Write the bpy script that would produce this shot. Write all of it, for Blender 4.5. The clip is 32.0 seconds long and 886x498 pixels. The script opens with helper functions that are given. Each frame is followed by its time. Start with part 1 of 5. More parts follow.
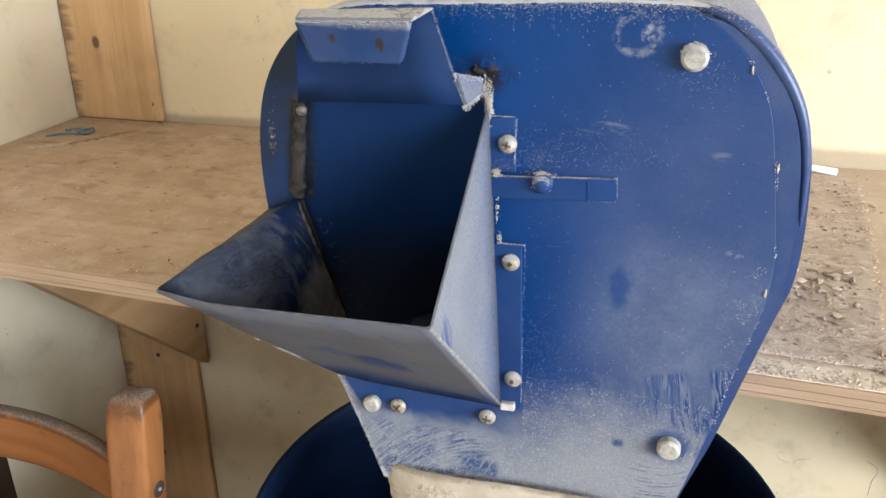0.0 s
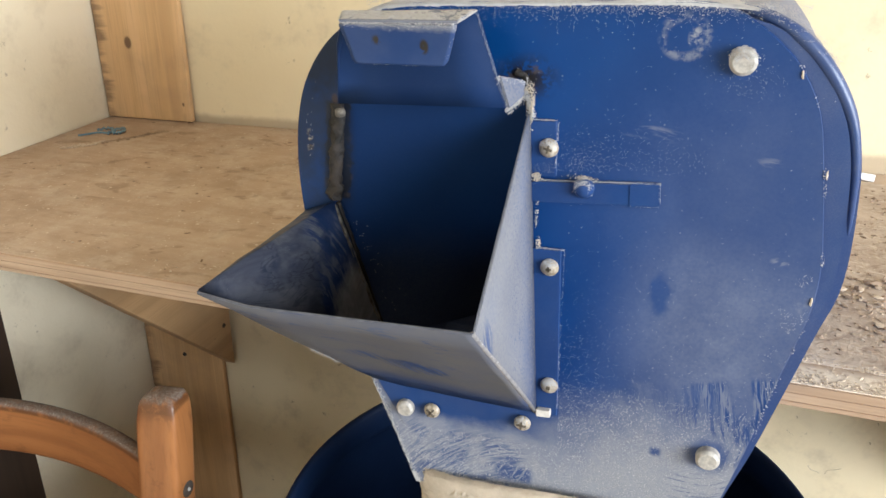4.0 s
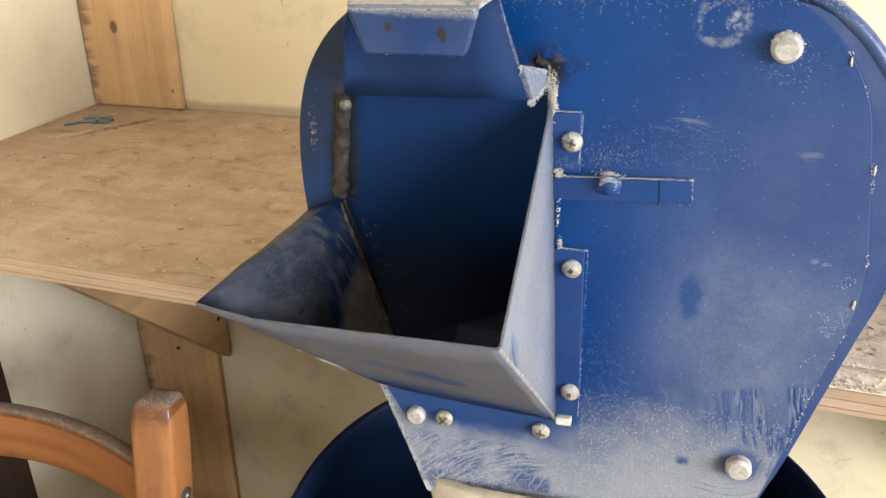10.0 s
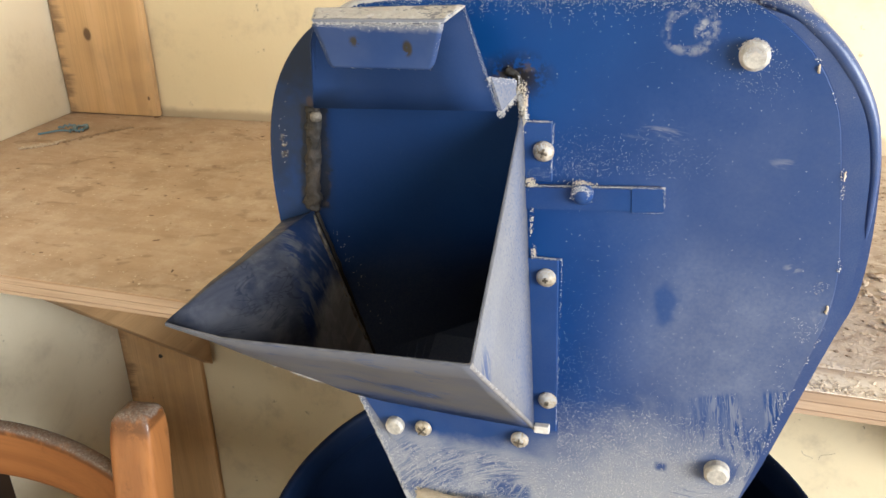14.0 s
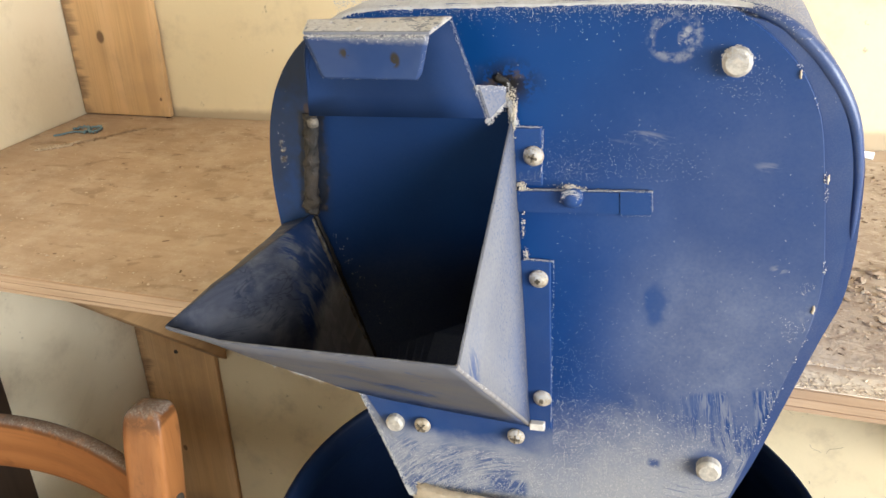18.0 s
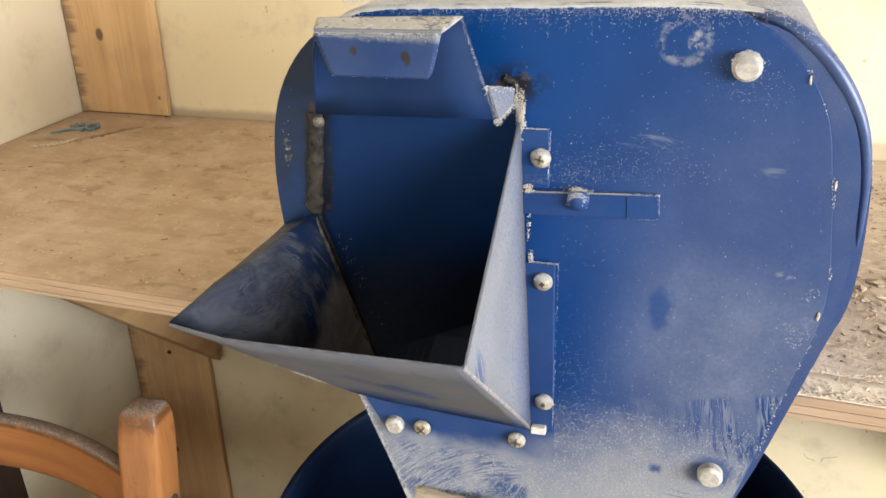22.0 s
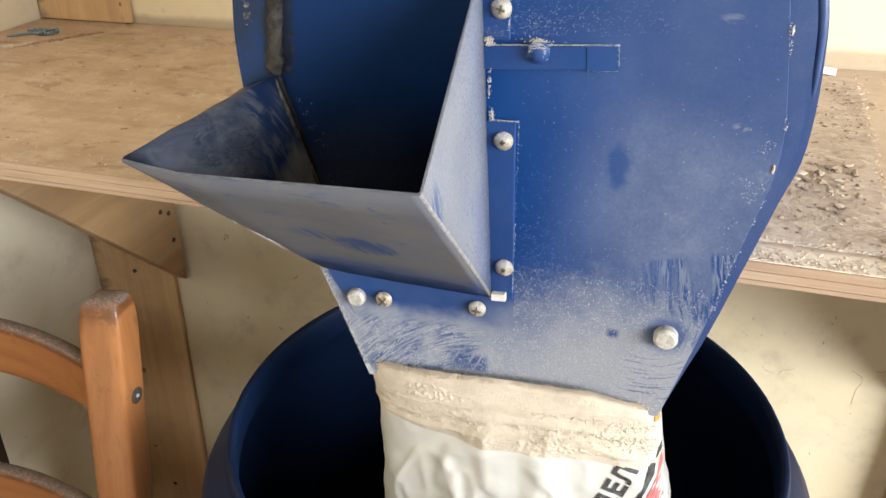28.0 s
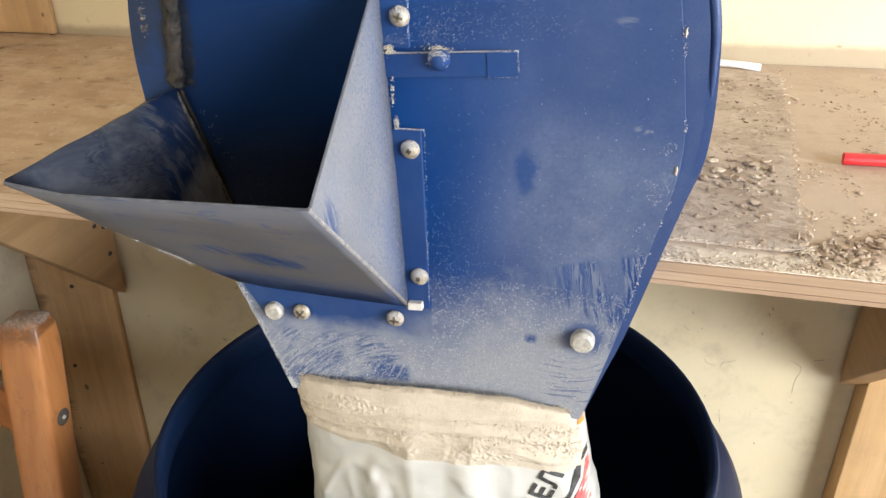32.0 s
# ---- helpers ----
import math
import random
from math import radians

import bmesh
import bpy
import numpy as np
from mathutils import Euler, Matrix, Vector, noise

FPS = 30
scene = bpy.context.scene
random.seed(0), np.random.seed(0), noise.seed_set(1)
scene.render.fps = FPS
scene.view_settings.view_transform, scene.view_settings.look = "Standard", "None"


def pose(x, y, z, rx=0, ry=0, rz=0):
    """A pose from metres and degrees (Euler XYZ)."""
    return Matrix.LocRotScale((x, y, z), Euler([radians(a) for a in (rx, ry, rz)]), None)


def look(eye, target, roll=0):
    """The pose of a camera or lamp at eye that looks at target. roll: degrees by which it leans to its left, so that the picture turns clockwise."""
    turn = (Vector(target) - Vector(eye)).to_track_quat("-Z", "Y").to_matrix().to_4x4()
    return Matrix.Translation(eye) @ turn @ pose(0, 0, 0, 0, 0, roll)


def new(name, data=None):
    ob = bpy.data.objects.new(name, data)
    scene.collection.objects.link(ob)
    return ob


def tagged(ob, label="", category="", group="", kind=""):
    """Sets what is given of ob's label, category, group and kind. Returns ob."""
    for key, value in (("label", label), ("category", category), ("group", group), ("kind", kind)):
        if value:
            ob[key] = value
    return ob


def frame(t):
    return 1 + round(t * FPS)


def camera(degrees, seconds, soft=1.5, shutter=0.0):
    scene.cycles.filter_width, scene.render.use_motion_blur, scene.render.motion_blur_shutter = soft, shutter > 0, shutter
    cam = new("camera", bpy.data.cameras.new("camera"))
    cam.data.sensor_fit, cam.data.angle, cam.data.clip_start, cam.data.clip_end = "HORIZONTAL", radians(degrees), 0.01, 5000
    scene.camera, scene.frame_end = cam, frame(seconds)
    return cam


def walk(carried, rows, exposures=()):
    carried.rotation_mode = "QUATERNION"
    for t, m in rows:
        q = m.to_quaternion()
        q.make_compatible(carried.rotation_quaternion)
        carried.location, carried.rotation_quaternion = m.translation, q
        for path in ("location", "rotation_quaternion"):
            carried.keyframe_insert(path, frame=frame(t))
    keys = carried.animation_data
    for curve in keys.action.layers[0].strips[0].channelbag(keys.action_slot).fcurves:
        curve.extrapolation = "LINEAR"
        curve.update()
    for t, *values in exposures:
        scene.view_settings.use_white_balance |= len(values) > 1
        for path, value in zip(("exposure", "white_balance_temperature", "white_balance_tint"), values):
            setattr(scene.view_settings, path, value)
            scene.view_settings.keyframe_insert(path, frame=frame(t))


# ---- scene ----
cam = camera(56.7, 32.0)
METRES, EYE, TILT, LEAN, TURN = 0.46, 1.2, -24.0, 0.0, 17.0
ROWS = [
    (0.0, 0.0, 0.0, 0.0, 0.0, 0.0, -0.0),
    (0.5, -0.0065, 0.0011, -0.0084, 0.29, -0.17, -0.39),
    (1.0, -0.0206, 0.009, -0.0074, 0.7, -0.2, -0.57),
    (1.5, -0.0235, 0.0103, -0.0051, 0.84, -0.07, -0.37),
    (2.0, -0.0246, 0.0131, -0.0034, 0.88, 0.03, -0.32),
    (2.5, -0.0249, 0.0128, -0.0052, 0.94, 0.07, -0.5),
    (3.0, -0.0264, 0.0033, -0.001, 1.16, 0.04, -0.72),
    (3.5, -0.0248, 0.0051, 0.0013, 1.34, 0.1, -0.63),
    (5.5, -0.0405, 0.0288, 0.007, 1.09, 0.18, -0.47),
    (6.0, -0.0378, 0.0332, 0.0088, 0.91, 0.18, -0.39),
    (6.5, -0.0419, 0.0394, 0.0062, 0.91, 0.08, -0.48),
    (7.0, -0.0404, 0.0365, 0.0055, 1.06, -0.08, -0.33),
    (7.5, -0.0373, 0.0431, 0.0072, 1.04, -0.23, -0.19),
    (8.0, -0.0381, 0.0593, 0.0183, 0.76, -0.41, -0.05),
    (8.5, -0.0481, 0.0742, 0.0157, 0.62, -0.75, -0.25),
    (9.0, -0.0642, 0.0787, 0.0312, 0.71, -1.04, -0.43),
    (9.5, -0.0723, 0.085, 0.0259, 0.8, -1.19, -0.39),
    (10.0, -0.0611, 0.0853, 0.0306, 0.65, -1.25, -0.06),
    (10.5, -0.0557, 0.0789, 0.038, 0.34, -1.38, 0.36),
    (11.0, -0.0545, 0.0813, 0.0354, 0.14, -1.47, 0.45),
    (11.5, -0.0492, 0.0853, 0.0356, -0.04, -1.49, 0.44),
    (12.0, -0.044, 0.0985, 0.0364, -0.23, -1.5, 0.58),
    (12.5, -0.0408, 0.0996, 0.0428, -0.32, -1.56, 0.77),
    (13.0, -0.0468, 0.0983, 0.0369, -0.33, -1.61, 0.83),
    (13.5, -0.0454, 0.0983, 0.0442, -0.34, -1.52, 0.92),
    (15.5, -0.0346, 0.0716, 0.0465, 0.14, -1.39, 0.91),
    (16.0, -0.0538, 0.0688, 0.0478, 0.43, -1.29, 0.61),
    (16.5, -0.0739, 0.0343, 0.0656, 1.0, -1.19, 0.67),
    (17.0, -0.0471, 0.0645, 0.0559, 1.07, -1.65, 0.97),
    (17.5, -0.0286, 0.0881, 0.0616, 0.84, -2.28, 1.35),
    (18.0, -0.0093, 0.0665, 0.0632, 1.08, -2.01, 1.34),
    (18.5, -0.0202, 0.0543, 0.0589, 1.47, -1.69, 1.14),
    (19.0, -0.0231, 0.0504, 0.0551, 1.6, -1.57, 1.11),
    (19.5, -0.0236, 0.0551, 0.0559, 1.6, -1.54, 0.96),
    (20.0, -0.0257, 0.0638, 0.0539, 1.49, -1.51, 0.88),
    (20.5, -0.0284, 0.0645, 0.0532, 1.41, -1.49, 0.82),
    (21.0, -0.0298, 0.0619, 0.0497, 1.19, -1.55, 0.72),
    (21.5, -0.0255, 0.0783, 0.0413, 1.03, -1.78, 0.56),
    (22.0, -0.0268, 0.0708, 0.0577, 0.52, -1.64, 0.47),
    (22.5, -0.0222, 0.0867, 0.0655, -0.78, -1.31, 0.31),
    (23.0, -0.0259, 0.0948, 0.0489, -1.35, -1.75, 0.19),
    (23.5, -0.0148, 0.0896, 0.0404, -1.45, -2.09, 0.2),
    (24.0, 0.0008, 0.0826, 0.0384, -1.42, -2.12, 0.22),
    (24.5, 0.0043, 0.0824, 0.0252, -1.33, -2.45, 0.03),
    (25.0, 0.0115, 0.0994, -0.0551, -1.25, -4.24, -0.23),
    (25.5, 0.0113, 0.1001, -0.1135, -1.18, -6.48, -0.41),
    (27.5, -0.0076, 0.0665, -0.0832, -1.36, -4.95, -0.15),
    (28.0, -0.0104, 0.0655, -0.0762, -1.34, -4.54, 0.05),
    (28.5, -0.0121, 0.0659, -0.0707, -1.41, -4.39, 0.14),
    (29.0, -0.0169, 0.0699, -0.0672, -1.43, -4.35, 0.25),
    (29.5, -0.0019, 0.0663, -0.0681, -1.49, -4.3, 0.35),
    (30.0, -0.002, 0.0703, -0.0715, -1.58, -4.28, 0.55),
    (30.5, 0.0243, 0.0864, -0.0858, -2.11, -4.53, 1.08),
    (31.0, 0.0683, 0.1235, -0.0714, -3.28, -4.81, 1.98),
    (31.5, 0.0561, 0.129, -0.0792, -4.22, -5.02, 2.32),
    (32.0, 0.0639, 0.0755, -0.0639, -3.92, -4.64, 1.77),
]
EXPOSE = [(0, -0.23, 6000, 10), (3, -0.23, 6080, 10), (7, -0.12, 6150, 10), (10, -0.03, 6350, 10), (16, 0.0, 6450, 10), (22, -0.02, 6450, 10), (25, 0.05, 6350, 10), (28, 0.0, 6250, 10), (32, -0.12, 6250, 10)]
walk(cam, [(t, pose(0, 0, EYE, TILT, LEAN, TURN) @ pose(METRES * x, METRES * y, METRES * z, 90 + pitch, roll, yaw)) for t, x, y, z, yaw, pitch, roll in ROWS], EXPOSE)

# ---- light ----
world = bpy.data.worlds.new("sky")
scene.world = world
world.use_nodes = True
wt = world.node_tree
sky = wt.nodes.new("ShaderNodeTexSky")
sky.sky_type = "NISHITA"
sky.sun_disc = False
sky.sun_elevation, sky.sun_rotation = radians(30), radians(110)
wt.links.new(sky.outputs[0], wt.nodes["Background"].inputs[0])
wt.nodes["Background"].inputs[1].default_value = 0.1


def area_lamp(name, m, w, h, watts, colour):
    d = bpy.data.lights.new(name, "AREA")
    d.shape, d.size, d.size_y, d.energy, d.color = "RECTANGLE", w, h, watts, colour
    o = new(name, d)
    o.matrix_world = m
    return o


area_lamp("window_daylight", look((2.32, -0.72, 1.45), (-0.2, 0.6, 0.95)), 1.95, 1.2, 208, (0.955, 0.98, 1.0))
# Fill lamp added behind the camera; no window is known there.
area_lamp("back_fill_lamp", look((-0.2, -3.22, 1.45), (-0.2, 0.5, 1.0)), 1.3, 1.0, 24, (0.955, 0.98, 1.0))

# ---- node helpers ----


def sock(nt, node, i, v):
    if hasattr(v, "is_output"):
        nt.links.new(v, node.inputs[i])
    elif v is not None:
        node.inputs[i].default_value = v


def maths(nt, op, a, b=None, c=None):
    n = nt.nodes.new("ShaderNodeMath")
    n.operation = op
    for i, v in enumerate((a, b, c)):
        sock(nt, n, i, v)
    return n.outputs[0]


def span(nt, v, a, b, lo=0.0, hi=1.0, smooth=True):
    n = nt.nodes.new("ShaderNodeMapRange")
    n.interpolation_type = "SMOOTHSTEP" if smooth else "LINEAR"
    n.clamp = True
    for i, x in enumerate((v, a, b, lo, hi)):
        sock(nt, n, i, x)
    return n.outputs[0]


def blend(nt, f, a, b):
    n = nt.nodes.new("ShaderNodeMix")
    n.data_type = "RGBA"
    sock(nt, n, 0, f)
    sock(nt, n, 6, (*a, 1) if isinstance(a, tuple) else a)
    sock(nt, n, 7, (*b, 1) if isinstance(b, tuple) else b)
    return n.outputs[2]


def coords(nt, scale=(1, 1, 1), turn=(0, 0, 0), move=(0, 0, 0)):
    c = nt.nodes.new("ShaderNodeTexCoord")
    m = nt.nodes.new("ShaderNodeMapping")
    m.vector_type = "TEXTURE"
    m.inputs["Location"].default_value = move
    m.inputs["Rotation"].default_value = [radians(a) for a in turn]
    m.inputs["Scale"].default_value = [1 / s for s in scale]
    nt.links.new(c.outputs["Object"], m.inputs["Vector"])
    return m.outputs[0]


def grainy(nt, scale, detail=3.0, rough=0.55, vec=None, distort=0.0):
    n = nt.nodes.new("ShaderNodeTexNoise")
    nt.links.new(vec if vec is not None else coords(nt), n.inputs["Vector"])
    n.inputs["Scale"].default_value, n.inputs["Detail"].default_value = scale, detail
    n.inputs["Roughness"].default_value, n.inputs["Distortion"].default_value = rough, distort
    return n.outputs[0]


def axes(nt):
    c = nt.nodes.new("ShaderNodeTexCoord")
    s = nt.nodes.new("ShaderNodeSeparateXYZ")
    nt.links.new(c.outputs["Object"], s.inputs[0])
    return s.outputs[0], s.outputs[1], s.outputs[2]


def box_mask(nt, x, z, x0, x1, z0, z1, soft=0.006):
    a = maths(nt, "MULTIPLY", span(nt, x, x0 - soft, x0 + soft), span(nt, x, x1 - soft, x1 + soft, 1, 0))
    b = maths(nt, "MULTIPLY", span(nt, z, z0 - soft, z0 + soft), span(nt, z, z1 - soft, z1 + soft, 1, 0))
    return maths(nt, "MULTIPLY", a, b)


def blob_mask(nt, x, z, cx, cz, rx, rz, inner=0.3):
    a = maths(nt, "DIVIDE", maths(nt, "SUBTRACT", x, cx), rx)
    b = maths(nt, "DIVIDE", maths(nt, "SUBTRACT", z, cz), rz)
    d = maths(nt, "SQRT", maths(nt, "ADD", maths(nt, "MULTIPLY", a, a), maths(nt, "MULTIPLY", b, b)))
    return span(nt, d, inner, 1.0, 1, 0)


def top_of(nt, *vals):
    out = vals[0]
    for v in vals[1:]:
        out = maths(nt, "MAXIMUM", out, v)
    return out


def times(nt, *vals):
    out = vals[0]
    for v in vals[1:]:
        out = maths(nt, "MULTIPLY", out, v)
    return out


def surface(name, rough=0.6, metal=0.0, coat=0.0):
    m = bpy.data.materials.new(name)
    m.use_nodes = True
    nt = m.node_tree
    p = nt.nodes["Principled BSDF"]
    p.inputs["Roughness"].default_value, p.inputs["Metallic"].default_value = rough, metal
    p.inputs["Coat Weight"].default_value = coat
    return m, nt, p


def relief(nt, p, height, strength=0.3, depth=0.001):
    b = nt.nodes.new("ShaderNodeBump")
    b.inputs["Strength"].default_value, b.inputs["Distance"].default_value = strength, depth
    sock(nt, b, "Height", height)
    nt.links.new(b.outputs[0], p.inputs["Normal"])


def polar(nt, a, b, ca, cb, kr, ka):
    """Coordinates that run round a centre: rings at kr a metre, turns at ka a radian."""
    da, db = maths(nt, "ADD", a, -ca), maths(nt, "ADD", b, -cb)
    mix = nt.nodes.new("ShaderNodeCombineXYZ")
    sock(nt, mix, 0, times(nt, maths(nt, "SQRT", maths(nt, "ADD", times(nt, da, da), times(nt, db, db))), kr))
    sock(nt, mix, 1, times(nt, maths(nt, "ARCTAN2", db, da), ka))
    return mix.outputs[0]


# ---- materials ----
BLUE = (0.0013, 0.0311, 0.1338)
BLUE_PALE = (0.0018, 0.0401, 0.1633)
DUST = (0.50, 0.485, 0.425)
FLOUR = (0.64, 0.57, 0.46)


def flecks(nt, scale, density):
    """Round grains, one a cell; density 0 to 1 says how many cells hold one."""
    n = nt.nodes.new("ShaderNodeTexVoronoi")
    nt.links.new(coords(nt), n.inputs["Vector"])
    n.inputs["Scale"].default_value = scale
    tone = nt.nodes.new("ShaderNodeSeparateColor")
    nt.links.new(n.outputs["Color"], tone.inputs[0])
    held = span(nt, maths(nt, "SUBTRACT", density, tone.outputs[0]), 0.0, 0.02)
    size = span(nt, tone.outputs[1], 0.0, 1.0, 0.15, 0.36, False)
    return times(nt, held, span(nt, maths(nt, "SUBTRACT", n.outputs["Distance"], size), -0.10, 0.06, 1, 0))


def blue_paint(name, dust, rough=0.42, extra=None, film=DUST, gloss=0.22, shade=1.0):
    """Blue enamel with flour dust: dust(nt, x, y, z) gives the cover of the flour, 0 to 1; extra adds stains or shade;
    the last factor scales the blue to paint shade in.
    """
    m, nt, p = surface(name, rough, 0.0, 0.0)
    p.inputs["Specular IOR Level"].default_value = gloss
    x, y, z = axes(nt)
    base = blend(nt, span(nt, grainy(nt, 9, 4), 0.35, 0.7), tuple(v * shade for v in BLUE), tuple(v * shade for v in BLUE_PALE))
    f = dust(nt, x, y, z)
    speck = span(nt, grainy(nt, 1700, 2, 0.7), 0.70, 0.78)
    patch = span(nt, grainy(nt, 14, 3), 0.45, 0.7)
    f = top_of(nt, f, times(nt, speck, patch, 0.5))
    if extra:
        base = extra(nt, x, y, z, base)
    nt.links.new(blend(nt, f, base, film), p.inputs["Base Color"])
    sock(nt, p, "Roughness", span(nt, f, 0.0, 0.5, rough, 0.9))
    relief(nt, p, maths(nt, "ADD", times(nt, f, grainy(nt, 700, 2)), times(nt, grainy(nt, 30, 3), 0.6)), 0.22, 0.0010)
    return m


def cover_dust(nt, x, y, z):
    fine = grainy(nt, 1600, 3, 0.8)
    mid = grainy(nt, 60, 4, 0.65)
    low = maths(nt, "ADD", z, maths(nt, "MULTIPLY", maths(nt, "SUBTRACT", mid, 0.5), 0.05))
    low = maths(nt, "SUBTRACT", low, maths(nt, "MULTIPLY", span(nt, x, -0.09, -0.03, 0.0, 1.0), 0.030))
    low = maths(nt, "SUBTRACT", low, span(nt, x, -0.13, -0.10, 0.016, 0.0))
    depth = span(nt, low, 0.895, 0.785)
    grains = top_of(nt, flecks(nt, 700, times(nt, depth, 0.26)), flecks(nt, 1100, times(nt, depth, 0.40)))
    sand = span(nt, fine, 0.34, 0.66, 0.36, 0.60, False)
    bottom = top_of(nt, times(nt, depth, sand), times(nt, grains, span(nt, depth, 0.0, 0.7, 0.30, 0.55)))
    cloud = span(nt, grainy(nt, 9, 5, 0.6), 0.25, 0.78, 0.35, 1.0)
    mottle = span(nt, grainy(nt, 420, 3, 0.75), 0.30, 0.66, 0.78, 1.10, False)
    haze = times(nt, blob_mask(nt, x, z, 0.01, 0.925, 0.17, 0.18, 0.0), span(nt, x, -0.10, -0.005), cloud, mottle, 0.30)
    haze2 = times(nt, blob_mask(nt, x, z, 0.04, 1.03, 0.17, 0.15, 0.0), cloud, mottle, 0.17)
    # wiped strokes
    wave = times(nt, maths(nt, "SUBTRACT", grainy(nt, 55, 2, 0.5), 0.5), 3.0)
    bend = nt.nodes.new("ShaderNodeVectorMath")
    nt.links.new(coords(nt, (620, 1, 42), (0, -12, 0)), bend.inputs[0])
    mixw = nt.nodes.new("ShaderNodeCombineXYZ")
    sock(nt, mixw, 0, wave)
    nt.links.new(mixw.outputs[0], bend.inputs[1])
    s1 = span(nt, grainy(nt, 1.0, 3, 0.65, bend.outputs[0], 0.9), 0.45, 0.56)
    ztop = maths(nt, "ADD", times(nt, x, 0.268), 0.902)
    zlow = maths(nt, "ADD", times(nt, x, -0.20), 0.868)
    band = times(nt, span(nt, maths(nt, "SUBTRACT", z, ztop), 0.003, -0.002), span(nt, maths(nt, "SUBTRACT", z, zlow), -0.006, 0.005), span(nt, x, -0.050, -0.044), span(nt, x, 0.058, 0.050))
    gaps = span(nt, grainy(nt, 1.0, 2, 0.5, coords(nt, (60, 1, 10), (0, -12, 0))), 0.36, 0.47)
    w1 = times(nt, band, s1, gaps, top_of(nt, span(nt, x, -0.016, 0.012, 0.30, 1.0), times(nt, span(nt, x, -0.034, -0.038), 0.55)))
    ridge = times(nt, band, maths(nt, "SUBTRACT", 1.0, s1), gaps, span(nt, x, -0.02, 0.012, 0.06, 0.26))
    w1b = times(nt, 0.7, box_mask(nt, x, z, 0.022, 0.048, 0.838, 0.885, 0.007), span(nt, grainy(nt, 1.0, 2, 0.6, coords(nt, (300, 1, 20), (0, 14, 0)), 0.9), 0.45, 0.55))
    s2 = span(nt, grainy(nt, 1.0, 3, 0.65, polar(nt, x, z, -0.085, 0.700, 560, 6.0), 0.9), 0.40, 0.60)
    w2 = times(nt, box_mask(nt, x, z, -0.225, -0.112, 0.778, 0.829, 0.008), s2, span(nt, grainy(nt, 45, 3), 0.40, 0.58, 0.25, 0.9))
    w2b = times(nt, box_mask(nt, x, z, -0.133, -0.106, 0.792, 0.806, 0.003), span(nt, grainy(nt, 1.0, 1, 0.5, coords(nt, (500, 1, 30), (0, 25, 0))), 0.40, 0.5))
    s3 = span(nt, grainy(nt, 1.0, 3, 0.6, polar(nt, x, z, 0.0, 0.868, 420, 2.0), 0.6), 0.55, 0.62)
    w3 = times(nt, box_mask(nt, x, z, -0.01, 0.03, 0.79, 0.83, 0.007), s3, 0.7)
    w4 = box_mask(nt, x, z, -0.024, -0.017, 0.840, 0.846, 0.002)
    wipe = maths(nt, "SUBTRACT", 1.0, maths(nt, "MULTIPLY", top_of(nt, w1, w1b, w2, w2b, w3, w4), 0.84))
    # rubbed patch and scuffs
    gap = maths(nt, "SUBTRACT", 1.0, blob_mask(nt, x, z, -0.0335, 1.1225, 0.0115, 0.0105, 0.65))
    ring = times(nt, blob_mask(nt, x, z, -0.0325, 1.1225, 0.0165, 0.0150, 0.75), gap, span(nt, grainy(nt, 130, 4, 0.7), 0.42, 0.64), 0.28)
    ring2 = times(nt, blob_mask(nt, x, z, -0.0270, 1.1225, 0.0050, 0.0085, 0.4), span(nt, grainy(nt, 200, 3, 0.6), 0.4, 0.6), 0.45)
    streak = grainy(nt, 1.0, 4, 0.65, coords(nt, (45, 1, 260), (0, 6, 0)), 0.5)
    sc = times(nt, blob_mask(nt, x, z, -0.043, 1.067, 0.034, 0.010, 0.0), span(nt, streak, 0.46, 0.70), 0.22)
    sc4 = times(nt, blob_mask(nt, x, z, 0.036, 0.995, 0.009, 0.005, 0.0), span(nt, grainy(nt, 1.0, 3, 0.6, coords(nt, (60, 1, 220), (0, -35, 0))), 0.42, 0.6), 0.35)
    sc2 = times(nt, blob_mask(nt, x, z, 0.045, 0.985, 0.018, 0.022, 0.0), span(nt, grainy(nt, 120, 3), 0.5, 0.66), 0.16)
    sc3 = times(nt, blob_mask(nt, x, z, 0.022, 1.055, 0.016, 0.007, 0.0), span(nt, streak, 0.48, 0.66), 0.2)
    side = times(nt, blob_mask(nt, x, z, 0.048, 0.955, 0.022, 0.075, 0.2), span(nt, grainy(nt, 50, 5, 0.7), 0.46, 0.72), 0.26)
    rim = times(nt, span(nt, maths(nt, "ADD", z, times(nt, mid, 0.02)), 1.147, 1.155), 0.6)
    spray = times(nt, flecks(nt, 1300, times(nt, blob_mask(nt, x, z, -0.088, 1.048, 0.032, 0.026, 0.1), 0.62)), 0.34)
    spray2 = times(nt, flecks(nt, 800, times(nt, blob_mask(nt, x, z, 0.006, 1.104, 0.026, 0.024, 0.1), 0.30)), 0.5)
    spray3 = times(nt, flecks(nt, 850, times(nt, blob_mask(nt, x, z, -0.072, 0.880, 0.040, 0.085, 0.1), 0.14)), 0.38)
    dots = times(nt, flecks(nt, 700, 0.014), 0.45)
    clear = maths(nt, "SUBTRACT", 1.0, times(nt, blob_mask(nt, x, z, 0.0135, 0.848, 0.019, 0.018, 0.35), 0.75))
    f = times(nt, top_of(nt, bottom, haze, haze2, side, ridge), wipe, clear)
    wob = maths(nt, "ADD", x, times(nt, maths(nt, "SUBTRACT", grainy(nt, 40, 3, 0.6), 0.5), 0.02))
    dark = maths(nt, "SUBTRACT", 1.0, times(nt, blob_mask(nt, wob, z, -0.031, 0.962, 0.008, 0.019, 0.5), 0.6))
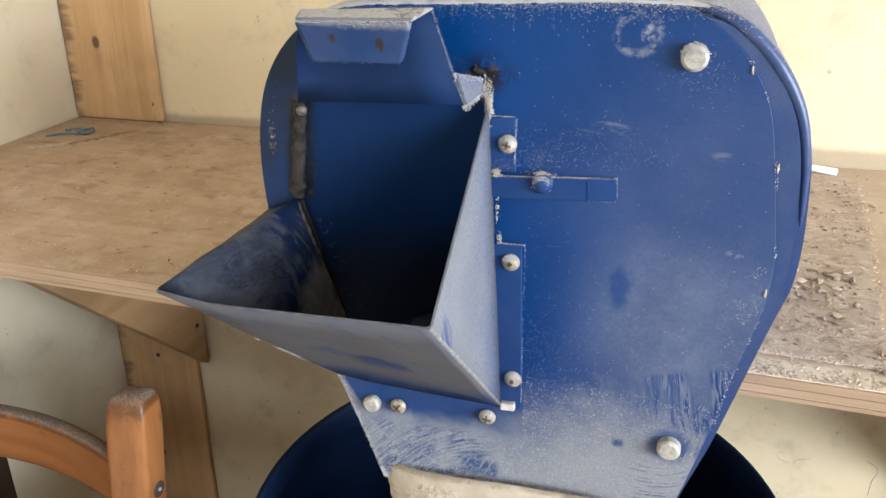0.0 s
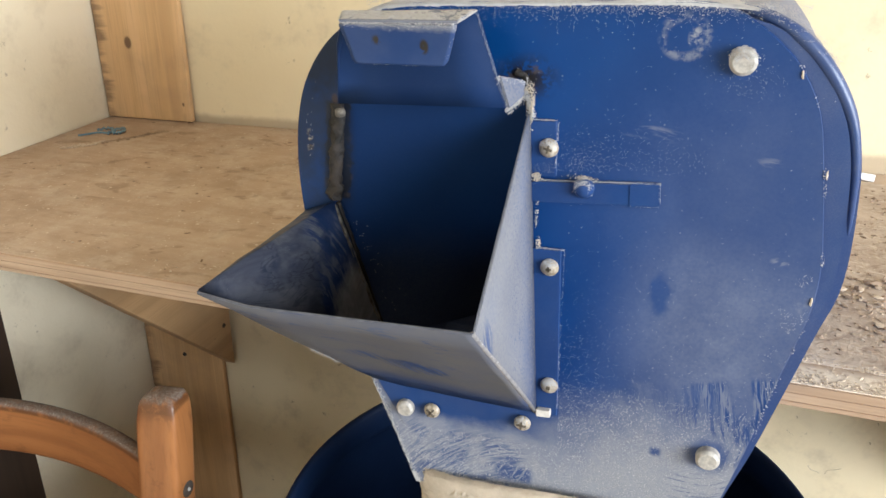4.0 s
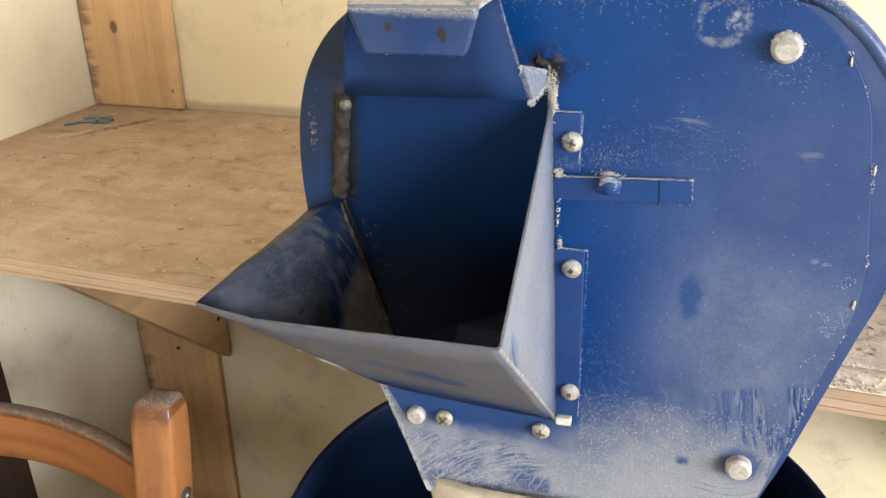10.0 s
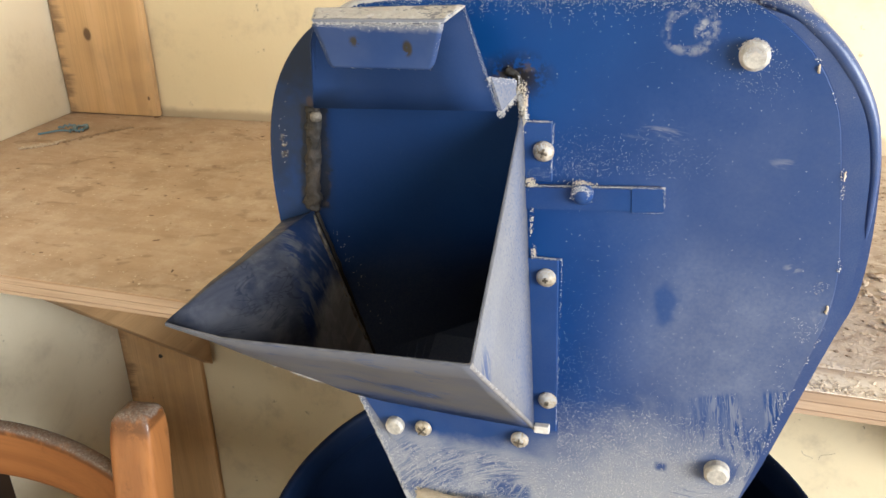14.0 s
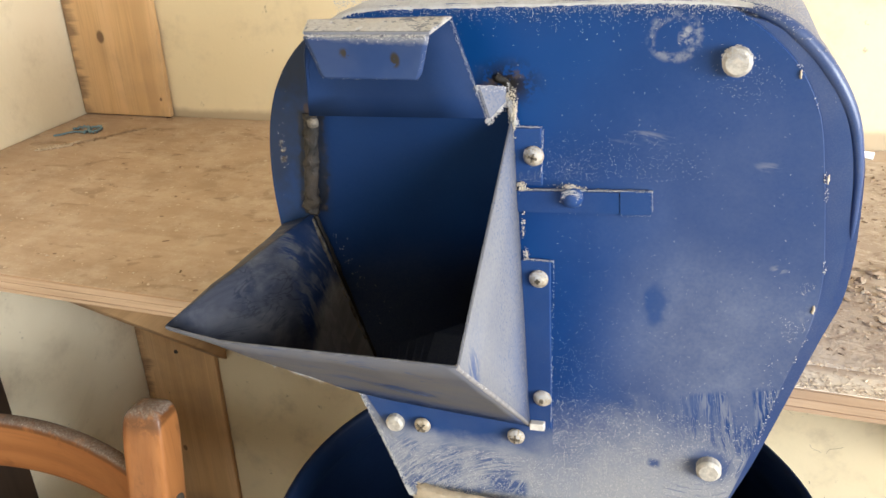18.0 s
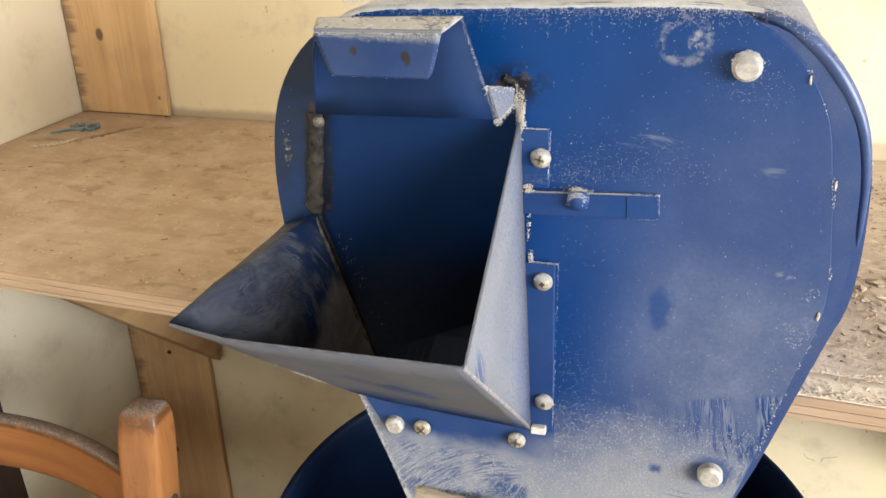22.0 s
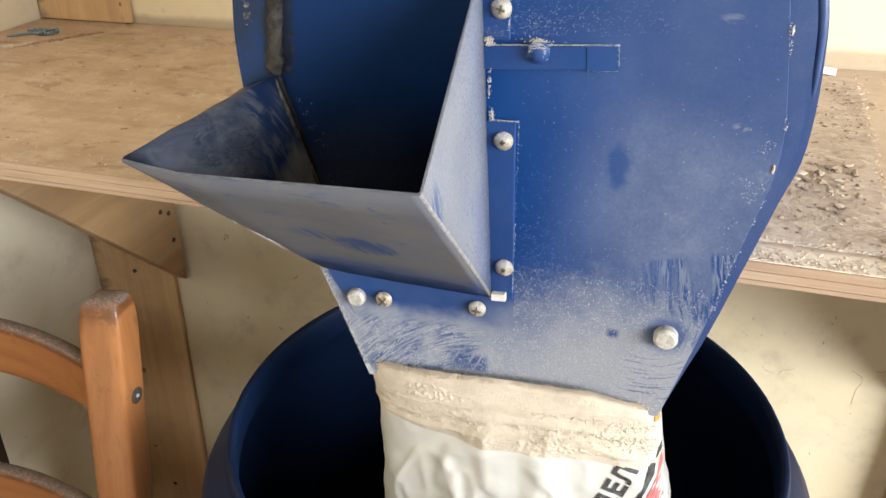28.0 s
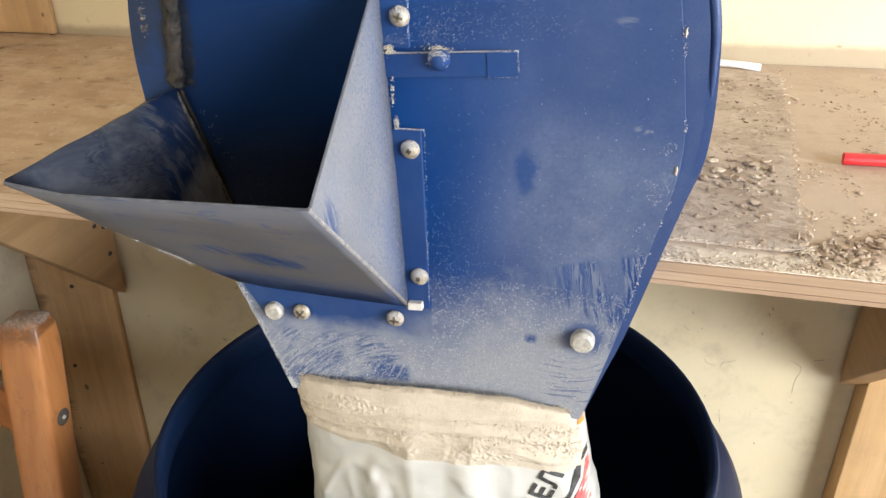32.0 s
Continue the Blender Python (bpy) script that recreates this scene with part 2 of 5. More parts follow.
    return top_of(nt, times(nt, f, dark), ring, ring2, sc, sc2, sc3, sc4, rim, spray, spray2, spray3, dots)


def scorch_and_shade(nt, x, y, z, base):
    """Scorched paint along the welds, and shade painted on the cover's left strip."""
    n = grainy(nt, 70, 4, 0.7)
    shift = maths(nt, "ADD", x, times(nt, maths(nt, "SUBTRACT", grainy(nt, 60, 4, 0.65), 0.5), 0.017))
    a = box_mask(nt, shift, z, -0.2575, -0.2425, 1.000, 1.070, 0.0012)
    b = times(nt, blob_mask(nt, x, z, -0.122, 1.094, 0.026, 0.018, 0.1), span(nt, grainy(nt, 150, 3, 0.7), 0.38, 0.5))
    c = times(nt, blob_mask(nt, x, z, -0.2695, 1.041, 0.0035, 0.012, 0.2), span(nt, grainy(nt, 260, 3, 0.6), 0.47, 0.54))
    wing = times(nt, blob_mask(nt, x, z, -0.2560, 1.012, 0.006, 0.012, 0.3), span(nt, grainy(nt, 150, 3, 0.7), 0.40, 0.48))
    dab = top_of(nt, blob_mask(nt, x, z, -0.2495, 1.0715, 0.0030, 0.0045, 0.4), blob_mask(nt, x, z, -0.2500, 1.0565, 0.0028, 0.0030, 0.4))
    f = times(nt, top_of(nt, a, b, wing), span(nt, n, 0.36, 0.44))
    rust = blend(nt, span(nt, grainy(nt, 110, 3), 0.52, 0.68), (0.010, 0.008, 0.007), (0.062, 0.044, 0.030))
    out = blend(nt, f, base, rust)
    # Darkens the strip left of the chute, painting in the shade there.
    strip_shade = times(nt, blob_mask(nt, x, z, -0.262, 1.070, 0.036, 0.110, 0.5), span(nt, x, -0.236, -0.244), span(nt, grainy(nt, 26, 4, 0.65), 0.28, 0.56, 0.35, 0.85))
    out = blend(nt, strip_shade, out, (0.010, 0.017, 0.034))
    out = blend(nt, times(nt, dab, span(nt, n, 0.34, 0.44), 0.7), out, (0.055, 0.032, 0.020))
    return blend(nt, times(nt, c, 0.8), out, blend(nt, span(nt, grainy(nt, 420, 2), 0.45, 0.6), (0.06, 0.045, 0.03), (0.30, 0.26, 0.20)))


def lip_rust(nt, x, y, z, base):
    n = grainy(nt, 130, 3, 0.6)
    f = top_of(nt, blob_mask(nt, x, z, -0.187, 1.1245, 0.004, 0.0035, 0.3), blob_mask(nt, x, z, -0.160, 1.1225, 0.0032, 0.0050, 0.5))
    return blend(nt, times(nt, f, span(nt, n, 0.42, 0.46)), base, (0.012, 0.008, 0.006))


def grease(nt, x, y, z, base):
    """Grey greasy film with dark wrinkles, thin towards the weld, with a beige pile at the foot of the seam."""
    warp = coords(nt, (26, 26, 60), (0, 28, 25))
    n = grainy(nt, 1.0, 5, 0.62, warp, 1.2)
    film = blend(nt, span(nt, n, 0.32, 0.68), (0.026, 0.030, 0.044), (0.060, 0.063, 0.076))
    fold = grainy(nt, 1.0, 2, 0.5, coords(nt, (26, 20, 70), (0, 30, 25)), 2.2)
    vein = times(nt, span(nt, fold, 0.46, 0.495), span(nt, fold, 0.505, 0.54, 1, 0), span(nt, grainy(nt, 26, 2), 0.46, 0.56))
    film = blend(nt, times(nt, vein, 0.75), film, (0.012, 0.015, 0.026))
    # arcs wiped through the film beside the weld
    rx, rz = maths(nt, "MULTIPLY", maths(nt, "ADD", y, -0.402), 1.0), maths(nt, "ADD", z, -0.930)
    ang = maths(nt, "ARCTAN2", rz, rx)
    rad = maths(nt, "SQRT", maths(nt, "ADD", times(nt, rx, rx), times(nt, rz, rz)))
    mix = nt.nodes.new("ShaderNodeCombineXYZ")
    sock(nt, mix, 0, times(nt, rad, 210.0))
    sock(nt, mix, 1, times(nt, ang, 2.2))
    arcs = span(nt, grainy(nt, 1.0, 3, 0.6, mix.outputs[0], 0.5), 0.44, 0.56)
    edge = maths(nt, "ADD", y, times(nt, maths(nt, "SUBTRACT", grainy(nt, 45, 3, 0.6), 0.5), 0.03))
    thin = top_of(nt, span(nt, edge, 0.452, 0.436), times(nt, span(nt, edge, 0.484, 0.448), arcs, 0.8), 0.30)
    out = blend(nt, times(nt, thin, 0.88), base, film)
    pale = times(nt, arcs, span(nt, edge, 0.430, 0.452), span(nt, edge, 0.488, 0.470), span(nt, grainy(nt, 40, 3), 0.40, 0.52), 0.6)
    out = blend(nt, pale, out, (0.115, 0.120, 0.130))
    drag = span(nt, grainy(nt, 1.0, 3, 0.6, coords(nt, (150, 150, 14), (0, 22, 0)), 0.7), 0.40, 0.66, 0.65, 0.95)
    foot = maths(nt, "ADD", z, times(nt, maths(nt, "SUBTRACT", y, 0.45), -0.9))
    pile = times(nt, span(nt, maths(nt, "ADD", foot, times(nt, grainy(nt, 60, 3), 0.02)), 0.944, 0.926), span(nt, edge, 0.436, 0.452), drag)
    return blend(nt, times(nt, pile, 0.90), out, (0.26, 0.262, 0.275))


def flange_dust(nt, x, y, z):
    """Nearly clean above, speckled with flour towards the lower edge."""
    low = maths(nt, "ADD", z, times(nt, maths(nt, "SUBTRACT", grainy(nt, 45, 4, 0.65), 0.5), 0.022))
    veil = span(nt, low, 0.848, 0.828)
    right = times(nt, span(nt, x, -0.125, -0.090), span(nt, low, 0.868, 0.850))
    return top_of(nt, times(nt, top_of(nt, veil, right), cover_dust(nt, x, y, z)), times(nt, span(nt, grainy(nt, 12, 4), 0.3, 0.7), 0.05))


def even_dust(amount, scale=25, fine=0.5):
    def dust(nt, x, y, z):
        a = span(nt, grainy(nt, scale, 4, 0.6), 0.25, 0.75, amount * 0.55, amount)
        g = span(nt, grainy(nt, 1500, 2, 0.7), 0.4, 0.65, 1 - fine, 1.0)
        return times(nt, a, g)
    return dust


def throat_lift(nt, x, y, z):
    """Paler film towards the throat's foot, painted in to lift its shade."""
    foot = maths(nt, "ADD", z, times(nt, maths(nt, "SUBTRACT", grainy(nt, 22, 4, 0.65), 0.5), 0.06))
    a = span(nt, foot, 0.985, 0.905, 0.012, 0.11)
    return times(nt, a, span(nt, grainy(nt, 600, 3, 0.7), 0.35, 0.65, 0.7, 1.0))


def lip_dust(nt, x, y, z):
    """Thick on the fold, thinning down the lip."""
    edge = maths(nt, "ADD", z, times(nt, maths(nt, "SUBTRACT", grainy(nt, 140, 4, 0.7), 0.5), 0.006))
    return top_of(nt, times(nt, span(nt, edge, 1.1285, 1.1345), 0.40), span(nt, grainy(nt, 22, 4, 0.6), 0.25, 0.75, 0.03, 0.07))


def chute_front_dust(nt, x, y, z):
    a = span(nt, grainy(nt, 24, 5, 0.7), 0.3, 0.7, 0.80, 0.98)
    rub = span(nt, grainy(nt, 1.0, 4, 0.65, coords(nt, (20, 20, 75), (0, 14, 0)), 1.8), 0.58, 0.74, 1.0, 0.62)
    foot = maths(nt, "ADD", z, times(nt, maths(nt, "SUBTRACT", grainy(nt, 40, 3), 0.5), 0.02))
    low = span(nt, maths(nt, "ADD", foot, times(nt, span(nt, x, -0.20, -0.11), 0.006)), 0.866, 0.908, 0.10, 1.0)
    a = times(nt, a, rub, low)
    s = span(nt, grainy(nt, 1.0, 3, 0.6, coords(nt, (26, 26, 560), (0, 66, 0)), 0.4), 0.45, 0.53)
    w = times(nt, blob_mask(nt, x, z, -0.170, 0.922, 0.026, 0.014, 0.6), s)
    w2 = times(nt, blob_mask(nt, x, z, -0.198, 0.930, 0.020, 0.010, 0.4), s)
    line = grainy(nt, 1.0, 2, 0.5, coords(nt, (9, 9, 90), (0, 6, 0)), 1.0)
    w3 = times(nt, span(nt, line, 0.485, 0.497), span(nt, line, 0.503, 0.515, 1, 0), span(nt, z, 0.945, 0.96), span(nt, grainy(nt, 30, 2), 0.48, 0.56), 0.6)
    return times(nt, a, maths(nt, "SUBTRACT", 1.0, times(nt, top_of(nt, w, times(nt, w2, 0.7), w3), 0.9)))


def chute_left_dust(nt, x, y, z):
    return times(nt, span(nt, y, 0.472, 0.440), span(nt, grainy(nt, 1.0, 4, 0.65, coords(nt, (16, 16, 40), (0, 35, 20)), 0.8), 0.45, 0.72), 0.10)


def chute_right_dust(nt, x, y, z):
    a = span(nt, grainy(nt, 30, 4, 0.6), 0.2, 0.7, 0.74, 0.86)
    a = times(nt, a, span(nt, grainy(nt, 480, 4, 0.75), 0.32, 0.62, 0.82, 1.06, False))
    fine = grainy(nt, 620, 2, 0.7)
    near = span(nt, maths(nt, "ADD", y, times(nt, maths(nt, "SUBTRACT", grainy(nt, 50, 3), 0.5), 0.02)), 0.430, 0.474)
    bare = times(nt, near, span(nt, z, 0.98, 0.87, 0.35, 1.0))
    pit = maths(nt, "SUBTRACT", 1.0, times(nt, span(nt, fine, 0.44, 0.34), span(nt, y, 0.40, 0.44, 0.12, 0.55)))
    thin = maths(nt, "SUBTRACT", 1.0, times(nt, bare, 0.62))
    grain = times(nt, span(nt, fine, 0.50, 0.60), near, 0.85)
    rub = times(nt, blob_mask(nt, y, z, 0.365, 0.975, 0.014, 0.024, 0.2), span(nt, grainy(nt, 1.0, 2, 0.5, coords(nt, (200, 200, 40), (15, 0, 0))), 0.46, 0.54), 0.6)
    return top_of(nt, times(nt, a, pit, thin, maths(nt, "SUBTRACT", 1.0, rub)), grain)


def wood(name, light, dark, grain_axis="z", ring=90, rough=0.6, knots=(), coat=0.0, stain=0.0, dusted=0.0, edge=None):
    m, nt, p = surface(name, rough, 0.0, coat)
    sc = {"x": (2.0, ring, ring), "y": (ring, 2.0, ring), "z": (ring, ring, 2.0)}[grain_axis]
    sf = {"x": (14, 420, 420), "y": (420, 14, 420), "z": (420, 420, 14)}[grain_axis]
    g = grainy(nt, 1.0, 3, 0.5, coords(nt, tuple(v * 0.32 for v in sc)), 1.5)
    f = grainy(nt, 1.0, 2, 0.6, coords(nt, sf))
    col = blend(nt, span(nt, g, 0.3, 0.7), light, dark)
    col = blend(nt, span(nt, f, 0.45, 0.75, 0, 0.35), col, tuple(c * 0.6 for c in dark))
    x, y, z = axes(nt)
    for kx, kz, r in knots:
        k = blob_mask(nt, x, z, kx, kz, r * 0.8, r * 1.25, 0.55)
        halo = blob_mask(nt, x, z, kx, kz - 0.02, r * 1.3, r * 5.0, 0.1)
        col = blend(nt, times(nt, halo, 0.35), col, tuple(c * 0.6 for c in dark))
        col = blend(nt, times(nt, k, 0.92), col, (0.07, 0.028, 0.012))
    sb = {"x": (0.7, 17, 17), "y": (17, 0.7, 17), "z": (17, 17, 0.7)}[grain_axis]
    band = span(nt, grainy(nt, 1.0, 4, 0.55, coords(nt, sb), 0.8), 0.50, 0.64, 0, 0.55)
    col = blend(nt, band, col, tuple(c * 0.8 for c in dark))
    tone = span(nt, grainy(nt, 5, 4, 0.6), 0.3, 0.75, 0, 0.3)
    col = blend(nt, tone, col, tuple(c * 0.72 for c in dark))
    nick = span(nt, grainy(nt, 75, 2, 0.5), 0.775, 0.79, 0, 0.85)
    col = blend(nt, nick, col, (0.05, 0.025, 0.012))
    if stain:
        s = span(nt, grainy(nt, 7, 5, 0.65), 0.42, 0.72, 0, stain)
        col = blend(nt, s, col, (0.21, 0.15, 0.105))
    if edge is not None:
        ragged = maths(nt, "ADD", x, times(nt, maths(nt, "SUBTRACT", grainy(nt, 1.0, 3, 0.65, coords(nt, (7, 7, 70)), 0.5), 0.5), 0.055))
        soak = times(nt, span(nt, ragged, edge + 0.016, edge - 0.002), span(nt, grainy(nt, 16, 3, 0.6), 0.34, 0.56, 0.2, 0.75))
        col = blend(nt, soak, col, (0.15, 0.085, 0.045))
    if dusted:
        geo = nt.nodes.new("ShaderNodeNewGeometry")
        up = nt.nodes.new("ShaderNodeSeparateXYZ")
        nt.links.new(geo.outputs["Normal"], up.inputs[0])
        lie = span(nt, maths(nt, "ADD", up.outputs[2], times(nt, maths(nt, "SUBTRACT", grainy(nt, 120, 3, 0.7), 0.5), 0.7)), 0.40, 0.80)
        film = times(nt, lie, span(nt, grainy(nt, 260, 4, 0.75), 0.30, 0.58, 0.45, 1.0), dusted)
        wear = times(nt, span(nt, grainy(nt, 40, 4, 0.7), 0.58, 0.72), 0.4)
        wear = top_of(nt, wear, times(nt, span(nt, up.outputs[2], 0.16, 0.30), span(nt, grainy(nt, 60, 4, 0.7), 0.30, 0.5), 0.9))
        col = blend(nt, wear, col, tuple(v * 0.4 for v in dark))
        col = blend(nt, film, col, blend(nt, span(nt, grainy(nt, 420, 3, 0.7), 0.40, 0.70), (0.150, 0.120, 0.095), (0.285, 0.25, 0.21)))
        sock(nt, p, "Roughness", span(nt, film, 0.0, 0.6, rough, 0.95))
    nt.links.new(col, p.inputs["Base Color"])
    relief(nt, p, maths(nt, "ADD", g, times(nt, f, 0.5)), 0.25, 0.0008)
    return m


def bench_mat():
    """Birch plywood, dirty and dusted."""
    m, nt, p = surface("dusty_plywood", 0.8)
    x, y, z = axes(nt)
    g = grainy(nt, 1.0, 4, 0.6, coords(nt, (4, 40, 40)), 1.2)
    col = blend(nt, span(nt, g, 0.3, 0.7), (0.452, 0.336, 0.240), (0.392, 0.280, 0.192))
    dirt = span(nt, grainy(nt, 14, 5, 0.7), 0.44, 0.70, 0, 0.65)
    col = blend(nt, dirt, col, (0.30, 0.210, 0.142))
    dark = span(nt, grainy(nt, 1.0, 3, 0.6, coords(nt, (30, 55, 40)), 0.6), 0.64, 0.72, 0, 0.7)
    col = blend(nt, dark, col, (0.20, 0.125, 0.08))
    smear = span(nt, grainy(nt, 1.0, 2, 0.5, coords(nt, (22, 40, 30), (0, 0, 8)), 0.5), 0.63, 0.70, 0, 0.6)
    col = blend(nt, smear, col, (0.24, 0.16, 0.105))
    drop = span(nt, grainy(nt, 62, 2, 0.5), 0.71, 0.74, 0, 0.8)
    col = blend(nt, drop, col, (0.11, 0.055, 0.03))
    dust = span(nt, grainy(nt, 24, 5, 0.75), 0.42, 0.70, 0, 0.65)
    col = blend(nt, dust, col, (0.52, 0.425, 0.335))
    right = times(nt, span(nt, x, 0.0, 0.05), span(nt, grainy(nt, 22, 5, 0.7), 0.3, 0.6, 0.35, 0.9))
    col = blend(nt, right, col, (0.52, 0.41, 0.31))
    lip = times(nt, span(nt, x, 0.0, 0.03), span(nt, y, 0.556, 0.545), span(nt, grainy(nt, 130, 4, 0.7), 0.36, 0.50))
    col = blend(nt, lip, col, (0.72, 0.63, 0.51))
    fleck = times(nt, span(nt, grainy(nt, 260, 2, 0.6), 0.67, 0.72), 0.5)
    col = blend(nt, fleck, col, (0.70, 0.60, 0.47))
    nt.links.new(col, p.inputs["Base Color"])
    relief(nt, p, maths(nt, "ADD", grainy(nt, 120, 4, 0.7), g), 0.5, 0.0012)
    return m


def board_mat():
    """Thin grimy board: brown blotches, trodden meal and fine scratches."""
    m, nt, p = surface("grimy_thin_board", 0.9)
    x, y, z = axes(nt)
    col = blend(nt, span(nt, grainy(nt, 20, 5, 0.7), 0.35, 0.65), (0.39, 0.305, 0.235), (0.52, 0.43, 0.345))
    col = blend(nt, span(nt, grainy(nt, 1.0, 4, 0.7, coords(nt, (35, 80, 40), (0, 0, 25)), 0.8), 0.50, 0.68, 0, 0.7), col, (0.235, 0.165, 0.122))
    col = blend(nt, span(nt, grainy(nt, 1.0, 4, 0.75, coords(nt, (50, 130, 50), (0, 0, -20)), 0.6), 0.52, 0.70, 0, 0.75), col, (0.62, 0.53, 0.43))
    front = times(nt, span(nt, maths(nt, "ADD", y, times(nt, grainy(nt, 40, 3), 0.04)), 0.60, 0.572), span(nt, grainy(nt, 60, 4, 0.7), 0.35, 0.6), 0.6)
    col = blend(nt, front, col, (0.56, 0.49, 0.42))
    meal = times(nt, flecks(nt, 420, span(nt, grainy(nt, 18, 4, 0.7), 0.40, 0.70, 0.04, 0.38)), 0.7)
    col = blend(nt, meal, col, (0.66, 0.56, 0.45))
    nt.links.new(col, p.inputs["Base Color"])
    relief(nt, p, maths(nt, "ADD", grainy(nt, 160, 4, 0.75), grainy(nt, 45, 3, 0.6)), 0.7, 0.002)
    return m


def plaster(name, a, b, mark=0.5, soil=None):
    m, nt, p = surface(name, 0.85)
    col = blend(nt, span(nt, grainy(nt, 2.2, 5, 0.6), 0.3, 0.7), a, b)
    col = blend(nt, span(nt, grainy(nt, 11, 5, 0.7), 0.50, 0.78, 0, mark), col, (0.44, 0.36, 0.24))
    col = blend(nt, span(nt, grainy(nt, 1.0, 4, 0.65, coords(nt, (5, 5, 9)), 0.8), 0.52, 0.75, 0, mark * 0.6), col, (0.50, 0.42, 0.30))
    col = blend(nt, span(nt, grainy(nt, 38, 4, 0.7), 0.66, 0.74, 0, mark), col, (0.22, 0.17, 0.12))
    nt.links.new(col, p.inputs["Base Color"])
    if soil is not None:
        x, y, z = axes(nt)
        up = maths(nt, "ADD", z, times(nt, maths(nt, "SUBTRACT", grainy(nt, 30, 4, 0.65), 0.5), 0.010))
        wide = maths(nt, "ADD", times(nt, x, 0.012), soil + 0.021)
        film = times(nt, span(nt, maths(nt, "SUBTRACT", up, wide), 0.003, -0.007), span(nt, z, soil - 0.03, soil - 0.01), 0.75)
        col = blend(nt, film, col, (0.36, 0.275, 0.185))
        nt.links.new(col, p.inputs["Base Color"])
    relief(nt, p, maths(nt, "ADD", grainy(nt, 18, 4), times(nt, grainy(nt, 160, 3), 0.25)), 0.35, 0.003)
    return m


def flour_mat(name, a=FLOUR, b=(0.52, 0.45, 0.34), scale=90):
    m, nt, p = surface(name, 0.95)
    nt.links.new(blend(nt, span(nt, grainy(nt, scale, 5, 0.7), 0.35, 0.7), a, b), p.inputs["Base Color"])
    relief(nt, p, grainy(nt, 500, 4, 0.7), 0.7, 0.001)
    return m


def plain(name, a, b, rough=0.5, metal=0.0, scale=40, bump=0.2, coat=0.0, gloss=0.5):
    m, nt, p = surface(name, rough, metal, coat)
    p.inputs["Specular IOR Level"].default_value = gloss
    nt.links.new(blend(nt, span(nt, grainy(nt, scale, 4, 0.6), 0.35, 0.7), a, b), p.inputs["Base Color"])
    relief(nt, p, grainy(nt, scale * 8, 3), bump, 0.0008)
    return m


M_COVER = blue_paint("dusty_blue_cover_paint", cover_dust, 0.38, scorch_and_shade)
M_CASE = blue_paint("blue_casing_paint", even_dust(0.13, 25, 0.35), 0.30, None, DUST, 0.4)
# Front dust toned darker than the side's, painting in its weaker light.
M_FRONT = blue_paint("floury_shaded_chute_front", chute_front_dust, 0.45, None, (0.126, 0.121, 0.117))
# Enamel halved under the smears, painting shade into this side.
M_LEFT = blue_paint("smeared_shaded_chute_side", chute_left_dust, 0.55, grease, DUST, 0.15, 0.5)
M_WORN = plain("worn_sheet_edge", (0.012, 0.016, 0.035), (0.05, 0.045, 0.045), 0.5, 0.2, 120)
M_HEM = plain("dusty_sheet_edge", (0.10, 0.105, 0.125), (0.055, 0.058, 0.075), 0.6, 0.0, 120)
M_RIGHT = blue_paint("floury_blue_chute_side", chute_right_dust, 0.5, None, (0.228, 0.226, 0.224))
# Same enamel scaled down: the throat's shade is painted into its colour.
M_INNER = blue_paint("shaded_blue_chute_inside", throat_lift, 0.6, scorch_and_shade, DUST, 0.1, 0.56)
M_FLANGE = blue_paint("blue_flange_paint", even_dust(0.05, 30, 0.3), 0.38)
M_SKIRT = blue_paint("blue_flange_skirt", flange_dust, 0.4)
M_SEAM = plain("dusty_folded_seam", (0.26, 0.245, 0.235), (0.17, 0.165, 0.17), 0.9, 0.0, 150, 0.5)
# Same enamel darkened on the gate, to paint down the light it catches.
M_HOOD = blue_paint("shaded_blue_gate", even_dust(0.03, 18, 0.3), 0.62, None, DUST, 0.1, 0.52)
M_TAB = blue_paint("pale_blue_gate_lip", lip_dust, 0.6, lip_rust, DUST, 0.15, 0.9)
M_WELD = plain("scorched_weld", (0.007, 0.006, 0.005), (0.036, 0.027, 0.020), 0.65, 0.1, 90, 0.9)
M_SPATTER = plain("grey_weld_spatter", (0.06, 0.052, 0.042), (0.25, 0.22, 0.175), 0.6, 0.1, 200, 0.9)
M_FLOUR = flour_mat("flour")
M_FINE = flour_mat("fine_flour_dust", (0.62, 0.59, 0.53), (0.50, 0.47, 0.42), 200)
M_POWDER = flour_mat("pale_flour_powder", (0.49, 0.485, 0.48), (0.40, 0.395, 0.39), 260)
M_CRUST = flour_mat("flour_crust", (0.555, 0.475, 0.365), (0.45, 0.38, 0.29), 60)
M_BOLT = plain("floury_zinc", (0.36, 0.34, 0.30), (0.56, 0.52, 0.45), 0.55, 0.25, 260, 0.4)
M_SCREW = plain("dull_brass_plating", (0.30, 0.245, 0.165), (0.56, 0.50, 0.405), 0.5, 0.35, 300, 0.4)
M_SLOT = plain("slot_dirt", (0.085, 0.068, 0.048), (0.16, 0.135, 0.10), 0.8, 0.0, 200)
M_CLOD = plain("dark_grain_clods", (0.23, 0.165, 0.118), (0.36, 0.27, 0.195), 0.95, 0.0, 90)
M_DARK = plain("recess_dirt", (0.03, 0.025, 0.02), (0.08, 0.06, 0.045), 0.8, 0.0, 200)
M_TIN = plain("galvanised_sheet", (0.42, 0.43, 0.44), (0.55, 0.55, 0.54), 0.45, 0.5, 60)
M_BENCH = bench_mat()
M_EDGE = wood("plywood_edge", (0.55, 0.40, 0.265), (0.38, 0.25, 0.155), "x", 260)
